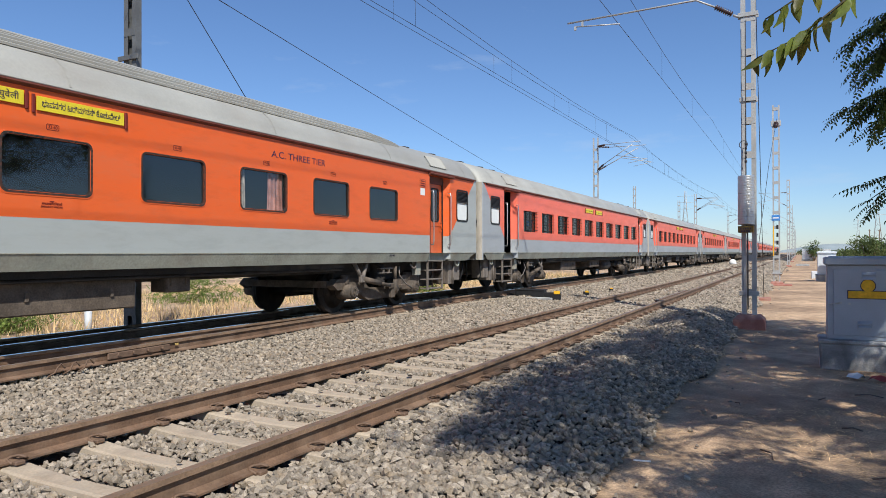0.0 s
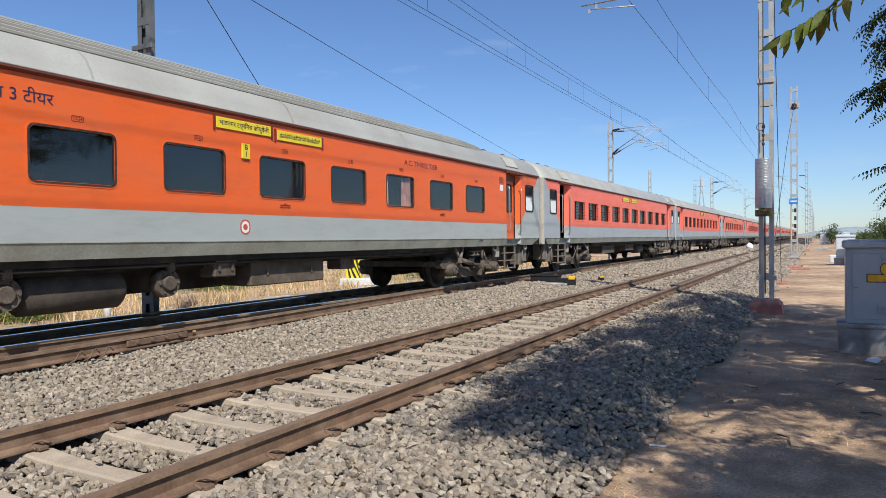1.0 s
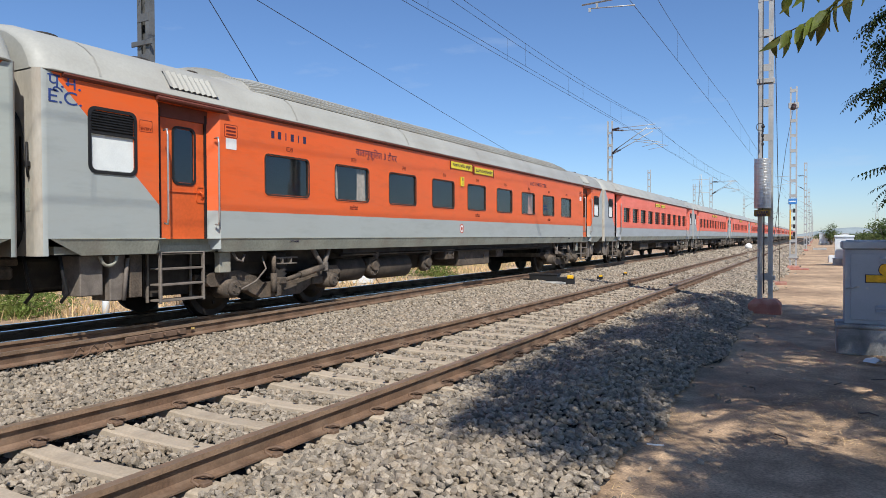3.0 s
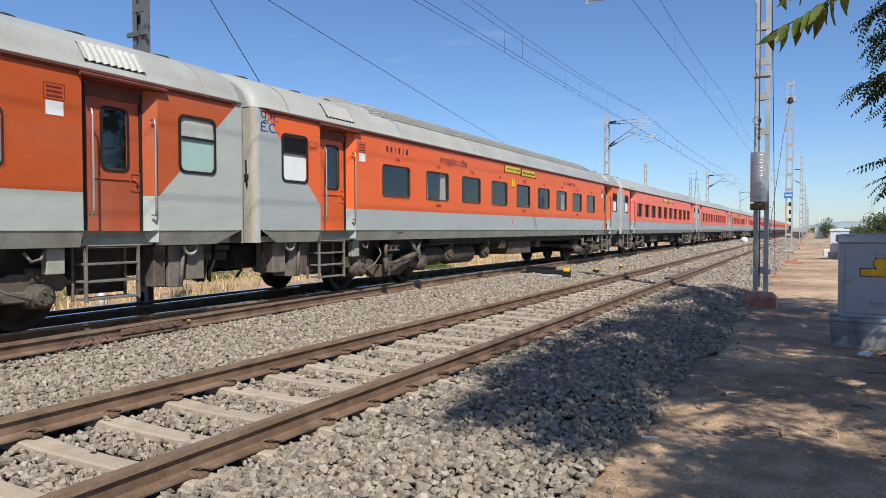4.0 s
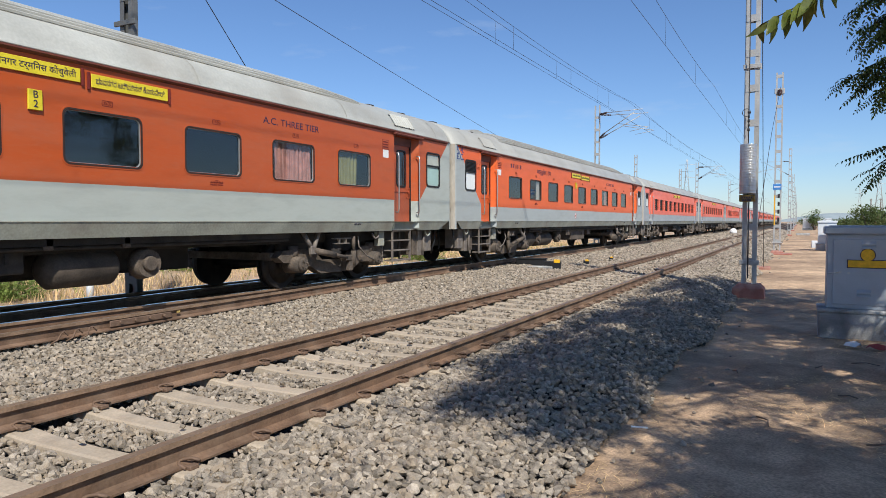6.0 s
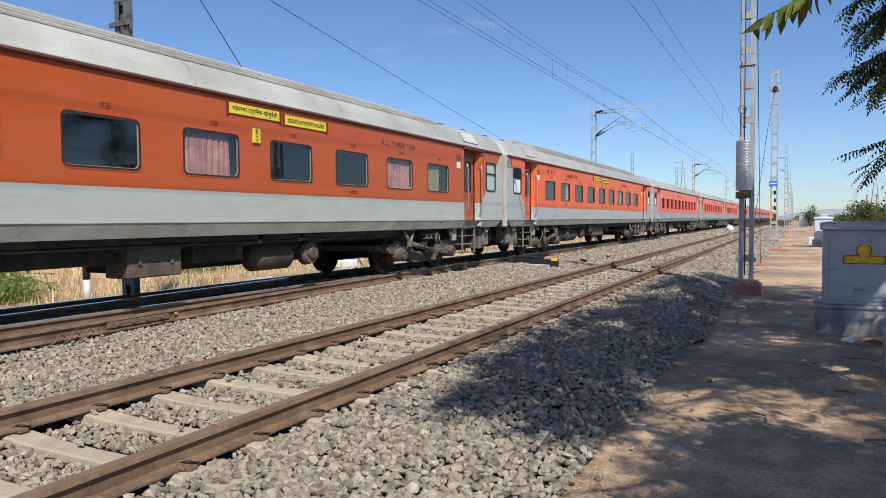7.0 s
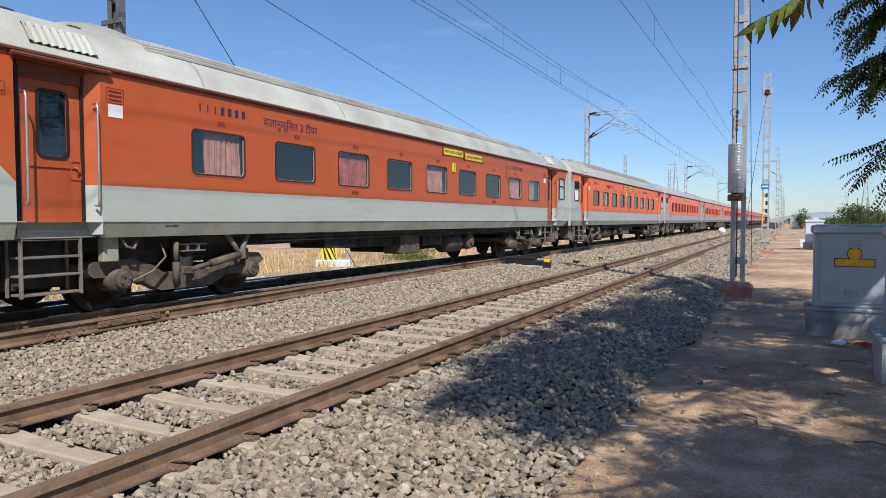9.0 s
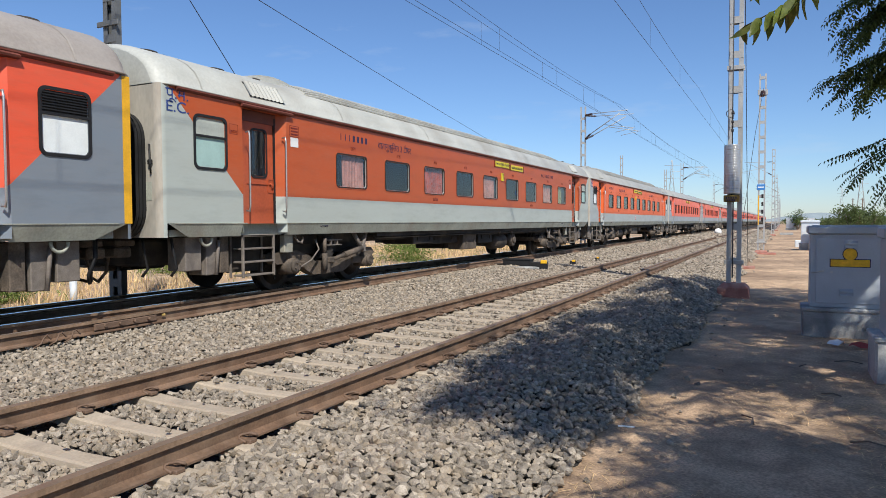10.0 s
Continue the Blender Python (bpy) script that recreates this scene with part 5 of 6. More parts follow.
disc_ob.location = (0, 0, 1.86)
for k in range(1, 19):
    again(disc_ob, pose(random.uniform(-.002, .002), random.uniform(-.002, .002), 1.86 + .0595 * k))
bm = B()
tube(bm, [(0, 0, 1.80), (0, 0, 6.6)], .012, 8)
tube(bm, [(.03, 0, -.1), (.03, 0, 1.80)], .016, 8)
for k in range(10):
    a = k * math.tau / 9
    if k:
        tube(bm, [(-.05 + .09 * math.cos(p), -.02, 3.72 + .09 * math.sin(p)) for p in (a - .7, a)], .008, 5, caps=False)
for k in range(5):
    tube(bm, [(0, 0, 3.3 + .1 * k), (0, 0, 3.36 + .1 * k)], .022 if k % 2 else .03, 6)
part("hanger_rod", bm, WIRE, weight)
bm = B()
box(bm, (0, -.05, 1.75), (.33, .28, .15), .01)
tag = part("weight_tag", bm, mat("weathered yellow tag", (.30, .19, .04), .7, 0, .4, 14, 50, .1, (.05, .04, .03), .8), weight, "yellow painted tag below the weights")
for k in range(9):
    bm = B()
    box(bm, (-.10 + .05 * k, -.192, 1.765) if k < 5 else (-.08 + .05 * (k - 5), -.192, 1.71), (.028, .004, .045))
    part("mark_bar", bm, INK, tag)

for yy, top in ((40.9, 9.3), (91, 10.0), (138, 9.8), (185, 9.6), (233, 9.6), (282, 9.6), (330, 9.6)):
    m = lattice_mast(-1.05, yy, -.25, top, .36 if yy < 60 else .34, GALV, "galvanised lattice mast beside the path", REDCEM)
    if yy > 60:
        cantilever(m, -1, 7.1, 8.7, 2.7)
    if yy < 60:
        bm = B()
        box(bm, (-.03, -.1, 3.45), (.40, .02, .30), .01)
        sg = part("sign", bm, mat("blue enamel", (.06, .22, .55), .4, 0, .1, 6, 40, .05), m, "small blue plate")
        bm = B()
        box(bm, (-.03, -.113, 3.45), (.30, .004, .06))
        part("writing", bm, PAPER, sg)
        bm = B()
        box(bm, (-.14, -.09, 2.2), (.05, .012, 1.6))
        part("marker_strip", bm, BADGE, m, "yellow painted strip")
        for k in range(4):
            bm = B()
            box(bm, (.05, -.08, 1.7 + .42 * k), (.10, .02, .22))
            part("mark_bar", bm, BLACK, m)
        for zz, hh in ((8.55, .30), (.45, .09)):
            bm = B()
            box(bm, (0, -.1, zz), (.5, .05, hh), .02)
            part("clamp", bm, GALV, m)

dark_mast = lattice_mast(-11.85, 9.22, -.35, 9.5, .36, SHADEGALV, "grey lattice mast beyond the train", None, leg=.115)
bm = B()
box(bm, (0, -.1, 5.63), (.60, .04, .10), .006)
part("clamp", bm, SHADEGALV, dark_mast)
for yy in (44.9, 94.5, 141, 190, 240):
    m = lattice_mast(-11.95, yy, -.35, 9.0, .36, GALV, "galvanised lattice mast with paired brackets", None)
    cantilever(m, 1, 7.2, 8.75, 2.6, double=yy < 100)
for xx, yy, tp in ((-17, 81, 9.1), (-15, 101, 8.7)):
    lattice_mast(xx, yy, -.6, tp, .34, GALV, "pale lattice mast across the lines", None)


GX, GY = -1.137, 27.74


def wire(name, pts, r, label, group=""):
    bm = B()
    tube(bm, pts, r, 5)
    ob = part(name, bm, WIRE)
    return tagged(ob, label, "wire", group or "overhead wires")


def contact_pair(x, low, high, sag, y0, y1, spans, shift=0.0):
    wire("contact_wire", [(x + shift * math.sin(y * .07), y, low) for y in steps((y0, y1, 12))], .0075, "thin dark contact wire above the line")
    pts = []
    for a, b in zip(spans, spans[1:]):
        for k in range(9):
            t = k / 8
            pts.append((x + shift * math.sin((a + (b - a) * t) * .07), a + (b - a) * t, high - sag * 4 * t * (1 - t)))
    wire("catenary_wire", pts, .0075, "thin dark catenary wire above the line")
    bm = B()
    for a, b in zip(spans, spans[1:]):
        n = max(3, int((b - a) / 7))
        for k in range(1, n):
            t = k / n
            y = a + (b - a) * t
            if y < 130:
                xx = x + shift * math.sin(y * .07)
                tube(bm, [(xx, y, low), (xx, y, high - sag * 4 * t * (1 - t))], .005, 4)
    tagged(part("dropper_wires", bm, WIRE), "thin droppers between the overhead wires", "wire", "overhead wires", "stuff")


contact_pair(XN, 7.58, 8.85, .28, -20, 330, [-30, 17.4, 40.9, 91, 138, 185, 233, 330])
contact_pair(XT + .15, 7.65, 8.9, .45, -20, 330, [-35, 9.2, 44.9, 94.5, 141, 190, 330], .12)
contact_pair(XT - .35, 7.95, 9.15, .40, -20, 140, [-35, 9.2, 44.9, 94.5, 141], -.1)
wire("feeder_wire", [(-10.6 - .2 * y, y, 8.0 - .3 * math.sin(max(0, min(1, y / 90)) * math.pi)) for y in steps((-6, 96, 6))], .011, "dark slanting feeder wire beyond the train")
wire("guy_wire", [(-11.85, 9.3, 8.30), (-11.9, 10.65, 6.95), (-11.95, 18.1, -.5)], .010, "dark stay wire of the far mast")
wire("guy_wire", [(-.90, 17.5, 9.2), (GX, GY, -.38)], .010, "black stay cable of the weighted mast")
wire("guy_wire", [(-1.0, 40.6, 8.5), (-1.13, 33, 5.2), (-1.2, 24.5, 1.2)], .010, "dark stay cable with an insulator")
bm = B()
insulator(bm, (-1.02, 40.2, 8.2), (-1.04, 39.7, 7.95), .13, 3, 0)
tagged(part("insulator", bm, CERAMIC), "dark ribbed insulator on a stay cable", "insulator")
bm = B()
box(bm, (GX, GY, -.37), (.45, .5, .12), .02)
tagged(part("anchor_block", bm, REDCEM), "low pinkish cement anchor block", "block")
bm = B()
box(bm, (-.95, 40.4, -.40), (1.3, 1.1, .12), .02)
tagged(part("cement_pad", bm, REDCEM), "low pinkish cement pad round a mast", "block")


# ---- line-side cabinets ----
def cabinet(x0, x1, y0, depth, plinth, top, paint, near, label):
    ob = thing("signal_cabinet", pose(0, 0, 0), label, "cabinet", "line-side cabinets")
    g = GROUND - .03
    w, xc, yc = x1 - x0, (x0 + x1) / 2, y0 + depth / 2
    bm = B()
    box(bm, (xc, yc, (plinth - .05 + g) / 2), (w + .20, depth + .16, plinth - .05 - g), .025)
    box(bm, (xc, yc, plinth - .03), (w + .24, depth + .20, .06), .015)
    part("plinth", bm, CEMENT, ob, "stained grey cement plinth")
    bm = B()
    box(bm, (xc, yc, (plinth + top - .12) / 2), (w, depth, top - .12 - plinth), .012)
    part("body", bm, paint, ob)
    bm = B()
    box(bm, (xc, yc - .01, top - .06), (w + .08, depth + .10, .12), .018)
    box(bm, (xc, yc - .01, top + .004), (w - .06, depth - .04, .02), .008)
    part("lid", bm, paint, ob)
    if near:
        bm = B()
        d0 = y0 - .004
        box(bm, (xc, d0 - .006, (plinth + top - .12) / 2), (w - .16, .016, top - .26 - plinth), .006)
        door = part("door", bm, paint, ob)
        for z in (top - .27, top - .335, plinth + .245, plinth + .185):
            xx = xc + .01 if z > .8 else xc - .04
            bm = B()
            a = [bm.verts.new(v) for v in ((xx - .09, d0 - .014, z + .05), (xx + .09, d0 - .014, z + .05), (xx + .085, d0 - .045, z + .015), (xx - .085, d0 - .045, z + .015),
                                           (xx + .085, d0 - .045, z), (xx - .085, d0 - .045, z), (xx + .09, d0 - .014, z), (xx - .09, d0 - .014, z))]
            for f in ((0, 1, 2, 3), (3, 2, 4, 5), (0, 3, 5, 7), (1, 6, 4, 2), (5, 4, 6, 7)):
                bm.faces.new([a[i] for i in f])
            part("vent_hood", bm, paint, door)
        bm = B()
        zc = top - .56
        box(bm, (xc + .0, d0 - .018, zc), (.51, .008, .105), .002)
        tube(bm, [(xc, d0 - .012, zc + .135), (xc, d0 - .022, zc + .135)], .09, 24)
        bd = part("badge", bm, BADGE, door, "yellow round and bar badge with a dark outline")
        bm = B()
        box(bm, (xc, d0 - .0155, zc), (.535, .006, .128), .001)
        tube(bm, [(xc, d0 - .012, zc + .135), (xc, d0 - .0185, zc + .135)], .101, 24)
        part("badge_outline", bm, INK, bd)
        bm = B()
        tube(bm, [(x0 + .02, d0 - .03, zc - .15), (x0 + .18, d0 - .035, zc - .125)], .010, 6)
        tube(bm, [(x0 + .18, d0 - .01, zc - .125), (x0 + .18, d0 - .045, zc - .125)], .016, 8)
        tube(bm, [(x0 + .29, d0 - .01, zc - .14), (x0 + .29, d0 - .025, zc - .14)], .02, 8)
        part("handle", bm, STEELBAR, door)
    return ob


cabinet(.385, 1.445, 11.9, .55, .04, 1.285, SILVER, True, "silver grey metal cabinet with a yellow badge on a cement plinth")
second = cabinet(1.02, 2.0, 8.75, .55, .10, 1.29, SILVER, False, "silver grey metal cabinet standing on a rough cement block")
cabinet(1.02, 2.0, 47, .6, 0, 1.38, CASEWHITE, False, "pale blue-white metal cabinet further along the path")
cabinet(1.5, 2.7, 46, .6, 0, 1.10, CASEWHITE, False, "low pale metal cabinet further along the path")
for xx, yy, ww in ((.6, 150, 2.2), (3.4, 158, 2.4)):
    cabinet(xx, xx + ww, yy, 1.5, 0, 1.9, CASEWHITE, False, "far white line-side cabinet")
bm = B()
box(bm, (.45, 96, -.27), (1.5, .8, .3), .03)
tagged(part("cement_slab", bm, CEMENT), "low whitish cement slab beside the path", "slab")
bm = B()
box(bm, (1.0, 52, -.2), (.5, .5, .5), .04)
tagged(part("cement_block", bm, CASEWHITE), "small white cement block beside a cabinet", "block")

# ---- litter ----
bm = B()
rl = random.Random(4)
for cx, cy, m in ((.72, 11.05, 0), (.98, 10.95, 1)):
    vs = [bm.verts.new((cx + .13 * math.cos(a) * rl.uniform(.6, 1.2), cy + .08 * math.sin(a), GROUND + rl.uniform(.005, .07))) for a in [k * math.tau / 8 for k in range(8)]]
    top_v = bm.verts.new((cx, cy, GROUND + .09))
    for k in range(8):
        bm.faces.new((vs[k], vs[(k + 1) % 8], top_v)).material_index = m
tagged(part("crumpled_wrapper", bm, (PAPER, mat("red wrapper", (.35, .06, .05), .5))), "crumpled white and red wrapper on the soil", "litter")
bm = B()
box(bm, (-1.17, 5.83, GROUND + .02), (.14, .02, .012), .003, Matrix.Rotation(.2, 3, "Z"))
tagged(part("white_stick", bm, PAPER), "short white stick lying on the soil", "litter")
bm = B()
bmesh.ops.create_icosphere(bm, subdivisions=2, radius=.42)
for v in bm.verts:
    v.co = v.co * (1 + .08 * noise.noise(v.co * 3)) + Vector((-6.83, 86.5, .12))
tagged(part("painted_boulder", bm, PAPER), "white-painted round boulder on the ballast", "boulder")
bm = B()
for x, y, l in ((.75, 6.2, .25), (.55, 7.8, .18), (-.2, 6.4, .3), (.2, 9.2, .22), (.9, 9.7, .3), (-.6, 8.5, .15)):
    a = rl.uniform(0, 3)
    tube(bm, [(x, y, GROUND + .012), (x + l / 2 * math.cos(a), y + l / 2 * math.sin(a), GROUND + .025), (x + l * math.cos(a + .3), y + l * math.sin(a + .3), GROUND + .01)], .007, 5)
tagged(part("twigs", bm, BARK), "small dry twigs on the path", "twigs", kind="stuff")

# ---- point machine and its marker blocks ----
pm = thing("point_machine", pose(-7.95, 21.6, -.14, 0, 0, 4), "dark metal point machine on the ballast beside the turnout", "point machine")
bm = B()
box(bm, (0, 0, .14), (.95, .42, .20), .02)
box(bm, (.0, 0, .255), (.99, .46, .04), .012)
part("case", bm, BLACK, pm)
bm = B()
box(bm, (.62, 0, .10), (.35, .26, .16), .02)
tube(bm, [(.75, .05, .12), (.92, .1, .12)], .05, 8)
part("motor", bm, BLACK, pm)
bm = B()
tube(bm, [(-.4, -.1, .08), (-1.3, -.15, .10)], .025, 6)
tube(bm, [(-.4, .1, .08), (-1.3, .12, .10)], .02, 6)
part("throw_rod", bm, WHEEL, pm)
bm = B()
box(bm, (.25, -.42, .0), (1.2, .4, .08), .02)
part("base_slab", bm, CEMENT, pm)
for xx, yy, s in ((-7.0, 21.3, 1), (-6.75, 24.0, .6), (-6.6, 27.0, .5)):
    mk = thing("marker_block", pose(xx, yy, -.2, 0, 0, 10), "small black block with a yellow top plate", "marker", "marker blocks")
    bm = B()
    box(bm, (0, 0, .13 * s), (.34 * s, .22 * s, .26 * s), .015)
    part("block", bm, BLACK, mk)
    bm = B()
    box(bm, (.05 * s, -.10 * s, .27 * s), (.20 * s, .05 * s, .11 * s), .01)
    part("plate", bm, BADGE, mk)
# bent spring clips lying by the turnout rail
for k, (y, d) in enumerate(((5.28, 0), (5.48, .05), (5.08, -.04))):
    bm = B()
    x = splay(y) + .13
    tube(bm, [(x + .02, y - .12, -.09), (x + .05, y - .05, -.05), (x + .03, y, .02 + d * .3), (x + .0, y + .06, .04), (x + .02, y + .10, -.02)], .010, 6)
    tagged(part("loose_clip", bm, CLIP), "bent rusty rail clip lying beside the turnout rail", "clip", "loose clips")
bm = B()
box(bm, (splay(7.05) + .045, 7.05, .035), (.012, .06, .03), .003)
tagged(part("rail_tag", bm, mat("dirty yellow mark", (.42, .29, .09), .8, 0, .3, 20, 60, .1)), "small yellow painted mark on the turnout rail", "tag")

# ---- beyond the train ----
bd = thing("striped_board", pose(-17.6, 24.3, -.62, 0, 0, 25), "yellow and black striped board on a white cement block", "board")
bm = B()
box(bm, (0, 0, .15), (1.5, .7, .32), .03)
part("block", bm, CASEWHITE, bd)
bm = B()
box(bm, (-.2, -.1, .78), (.68, .05, .95), .004)
panel = part("panel", bm, YELLOW, bd)
for k in range(4):
    bm = B()
    x0 = -.84 + .235 * k
    pts = [(max(-.53, min(.13, x0 + d)), z) for d, z in ((0, 1.24), (.11, 1.24), (.56, .32), (.45, .32))]
    a = [bm.verts.new((x, -.130, z)) for x, z in pts]
    b = [bm.verts.new((x, -.124, z)) for x, z in pts]
    bm.faces.new(a)
    bm.faces.new(b[::-1])
    for i in range(4):
        bm.faces.new((a[i], b[i], b[(i + 1) % 4], a[(i + 1) % 4]))
    part("stripe", bm, BLACK, panel)
bm = B()
box(bm, (.68, -.1, .8), (.12, .06, 1.3), .01)
part("post", bm, GALV, bd)
post = thing("boundary_post", pose(-16, 11.15, -.66), "short boundary post painted white below and black above", "post")
bm = B()
tube(bm, [(0, 0, 0), (0, 0, .60)], .088, 12)
part("lower_post", bm, CASEWHITE, post)
bm = B()
tube(bm, [(0, 0, .60), (0, 0, 1.02), (0, 0, 1.03)], [.09, .09, .08], 12)
part("upper_post", bm, BLACK, post)

gr = np.random.default_rng(21)


def sprig_shapes(n, leaf, drop=.25, pairs=4):
    """A drooping feather-shaped leaf: a stalk with pairs of pointed leaflets."""
    out = []
    for _ in range(n):
        v, f = [], []

        def leaflet(root, way, size):
            way = way / np.linalg.norm(way)
            side = np.cross(way, [0, 0, 1.0])
            side /= np.linalg.norm(side) + 1e-9
            up = np.cross(side, way)
            base = len(v)
            for a, b, c in ((0, 0, 0), (.35, .20, .05), (.35, -.20, .05), (.5, 0, -.02), (.75, .13, .0), (.75, -.13, .0), (1, 0, -.12)):
                v.append(root + size * (way * a + side * b + up * c))
            for t in ((0, 3, 1), (0, 2, 3), (1, 3, 4), (3, 2, 5), (4, 3, 6), (3, 5, 6)):
                f.append([base + i for i in t])
        for k in range(pairs + 1):
            t = k / pairs
            root = np.array([t, 0, -drop * t * t])
            size = leaf * gr.uniform(.8, 1.15)
            if k == pairs:
                leaflet(root, np.array([1, 0, -.7]), size)
            else:
                for s in (-1, 1):
                    leaflet(root, np.array([.45, s * gr.uniform(.6, 1), gr.uniform(-.9, -.2)]), size)
        b = len(v)
        v += [np.array([0, .006, 0]), np.array([0, -.006, 0]), np.array([1, 0, -drop])]
        f.append([b, b + 1, b + 2])
        out.append((np.array(v), np.array(f)))
    return out


def headings(n, tilt=.5):
    a, b = gr.uniform(0, math.tau, n), gr.normal(-.15, tilt, n)
    ca, sa, cb, sb = np.cos(a), np.sin(a), np.cos(b), np.sin(b)
    return np.stack([ca * cb, -sa, -ca * sb, sa * cb, ca, -sa * sb, sb, np.zeros(n), cb], -1).reshape(n, 3, 3)


def blade_shapes(n, wide):
    out = []
    for _ in range(n):
        lean = gr.uniform(-.45, .45, 2)
        v = np.array([[-wide, 0, 0], [wide, 0, 0], [-wide * .7 + lean[0] * .35, lean[1] * .35, .55], [wide * .7 + lean[0] * .35, lean[1] * .35, .55], [lean[0], lean[1], 1]])
        out.append((v, np.array([[0, 1, 3], [0, 3, 2], [2, 3, 4]])))
    return out


def upright(n):
    a = gr.uniform(0, math.tau, n)
    z = np.zeros(n)
    return np.stack([np.cos(a), -np.sin(a), z, np.sin(a), np.cos(a), z, z, z, z + 1], -1).reshape(n, 3, 3)


def tilts(n):
    a = gr.normal(0, .85, n)
    o, z = np.ones(n), np.zeros(n)
    return np.stack([o, z, z, z, np.cos(a), -np.sin(a), z, np.sin(a), np.cos(a)], -1).reshape(n, 3, 3)


def meadow(name, n, x0, x1, y0, y1, h0, h1, z, material, patch, label):
    x, y = gr.uniform(x0, x1, n), gr.uniform(y0, y1, n)
    keep = (np.sin(x * .9 + 1.3 * np.sin(y * .31)) + np.sin(y * .55 + x * .3)) * patch > -.5
    x, y = x[keep], y[keep]
    s = gr.uniform(h0, h1, len(x)) * (.7 + .3 * np.sin(x * 2.1) * np.sin(y * 1.7))
    ob = bulk(name, np.stack([x, y, np.full(len(x), z)], -1), s, blade_shapes(24, .030), material, gr, upright(len(x)) @ tilts(len(x)))
    return tagged(ob, label, "grass", kind="stuff")


meadow("dry_grass", 38000, -30, -15.2, 2, 60, .2, .7, -.66, DRYGRASS, 1, "tall straw-coloured dry grass beyond the line")
meadow("green_weeds", 5000, -28, -15.6, 2, 60, .2, .6, -.66, GREENGRASS, -1, "green weeds among dry grass beyond the line")
meadow("roadside_grass", 7000, 1.9, 9, 9, 70, .05, .22, -.42, DRYGRASS, 1, "short dry grass beside the path")
rocks_at = np.stack([gr.uniform(-15.6, -13.2, 150), gr.uniform(3, 60, 150), np.full(150, -.60)], -1)
rocks = bulk("field_rocks", rocks_at, gr.uniform(.06, .26, 150), SHAPES, mat("pale field rock", (.48, .40, .30), .95, 0, .2, 4, 40, .4), gr)
tagged(rocks, "pale rocks along the foot of the ballast", "rocks", kind="stuff")
for bx, by, bw in ((-18.2, 10.2, 1.7), (-22, 20, 2.6), (-17.5, 31, 2.0), (-24, 42, 3.0), (-18, 7, 1.6)):
    bush = bulk("green_bush", np.stack([gr.normal(bx, bw * .33, 700), gr.normal(by, bw * .33, 700), -.6 + np.abs(gr.normal(0, bw * .30, 700))], -1), gr.uniform(.12, .28, 700), sprig_shapes(6, .4), GREENGRASS, gr, headings(700))
    tagged(bush, "low green bush among dry grass", "bush", "field bushes")
# straw litter lying on the soil
n = 17000
px, py = gr.uniform(-1.25, 3.2, n), gr.uniform(3.0, 20, n)
dens = np.sin(px * 2.3 + py * .9) + np.sin(py * 1.9 - px) + .8 * (px > .4)
px, py = px[dens > .1], py[dens > .1]
flat = upright(len(px)) @ np.array([[1, 0, 0], [0, .12, -.99], [0, .99, .12]])
straw = bulk("straw_litter", np.stack([px, py, np.full(len(px), GROUND + .012)], -1), gr.uniform(.03, .12, len(px)), blade_shapes(8, .03), DRYGRASS, gr, flat)
tagged(straw, "scattered dry grass straw on the soil", "straw", kind="stuff")


# ---- trees ----
def limb(bm, a, b, r0, r1, wob=.12, n=5):
    a, b = Vector(a), Vector(b)
    pts = [a.lerp(b, k / n) + Vector((gr.uniform(-wob, wob), gr.uniform(-wob, wob), gr.uniform(0, wob) + .25 * wob)) * (0 < k < n) for k in range(n + 1)]
    tube(bm, pts, [r0 + (r1 - r0) * k / n for k in range(n + 1)], 7)


def near_tree(x, y, clumps, extra, label):
    """A leaning roadside tree: trunk, many limbs, and clumps of feathered leaves at the limbs' ends."""
    ob = thing("roadside_tree", pose(0, 0, 0), label, "tree", "roadside trees")
    z0 = GROUND + .1
    fork = Vector((x, y, z0 + 2.4))
    bm = B()
    limb(bm, (x + .2, y, z0 - .3), fork, .19, .13, .05)
    mids = [fork + Vector((dx, dy, dz)) for dx, dy, dz in ((-1.3, -1.6, 1.9), (-1.2, 1.5, 1.9), (.9, -1.2, 2.0), (.8, 1.3, 2.1), (-.3, 0, 2.5))]
    for m in mids:
        limb(bm, fork, m, .10, .05, .15, 6)
    cs = clumps + extra
    for c, m, s in cs:
        near = min(mids + [fork], key=lambda q: (q - Vector(c)).length)
        limb(bm, near, c, .022, .004, .15, 5)
    part("trunk", bm, BARK, ob)
    P = np.concatenate([gr.normal(0, 1, (m, 3)) * np.array([s, s, s * .6]) + np.array(c) for c, m, s in cs])
    crown = bulk("crown", P, gr.uniform(.22, .38, len(P)), sprig_shapes(8, .34), LEAF, gr, headings(len(P)))
    crown.parent = ob
    crown["label"] = "loose crown of drooping feathered leaves"
    return ob


SHADE = Vector((sun_way.x, sun_way.y)) / sun_way.z      # how far the sun leads a shadow, for each metre of height


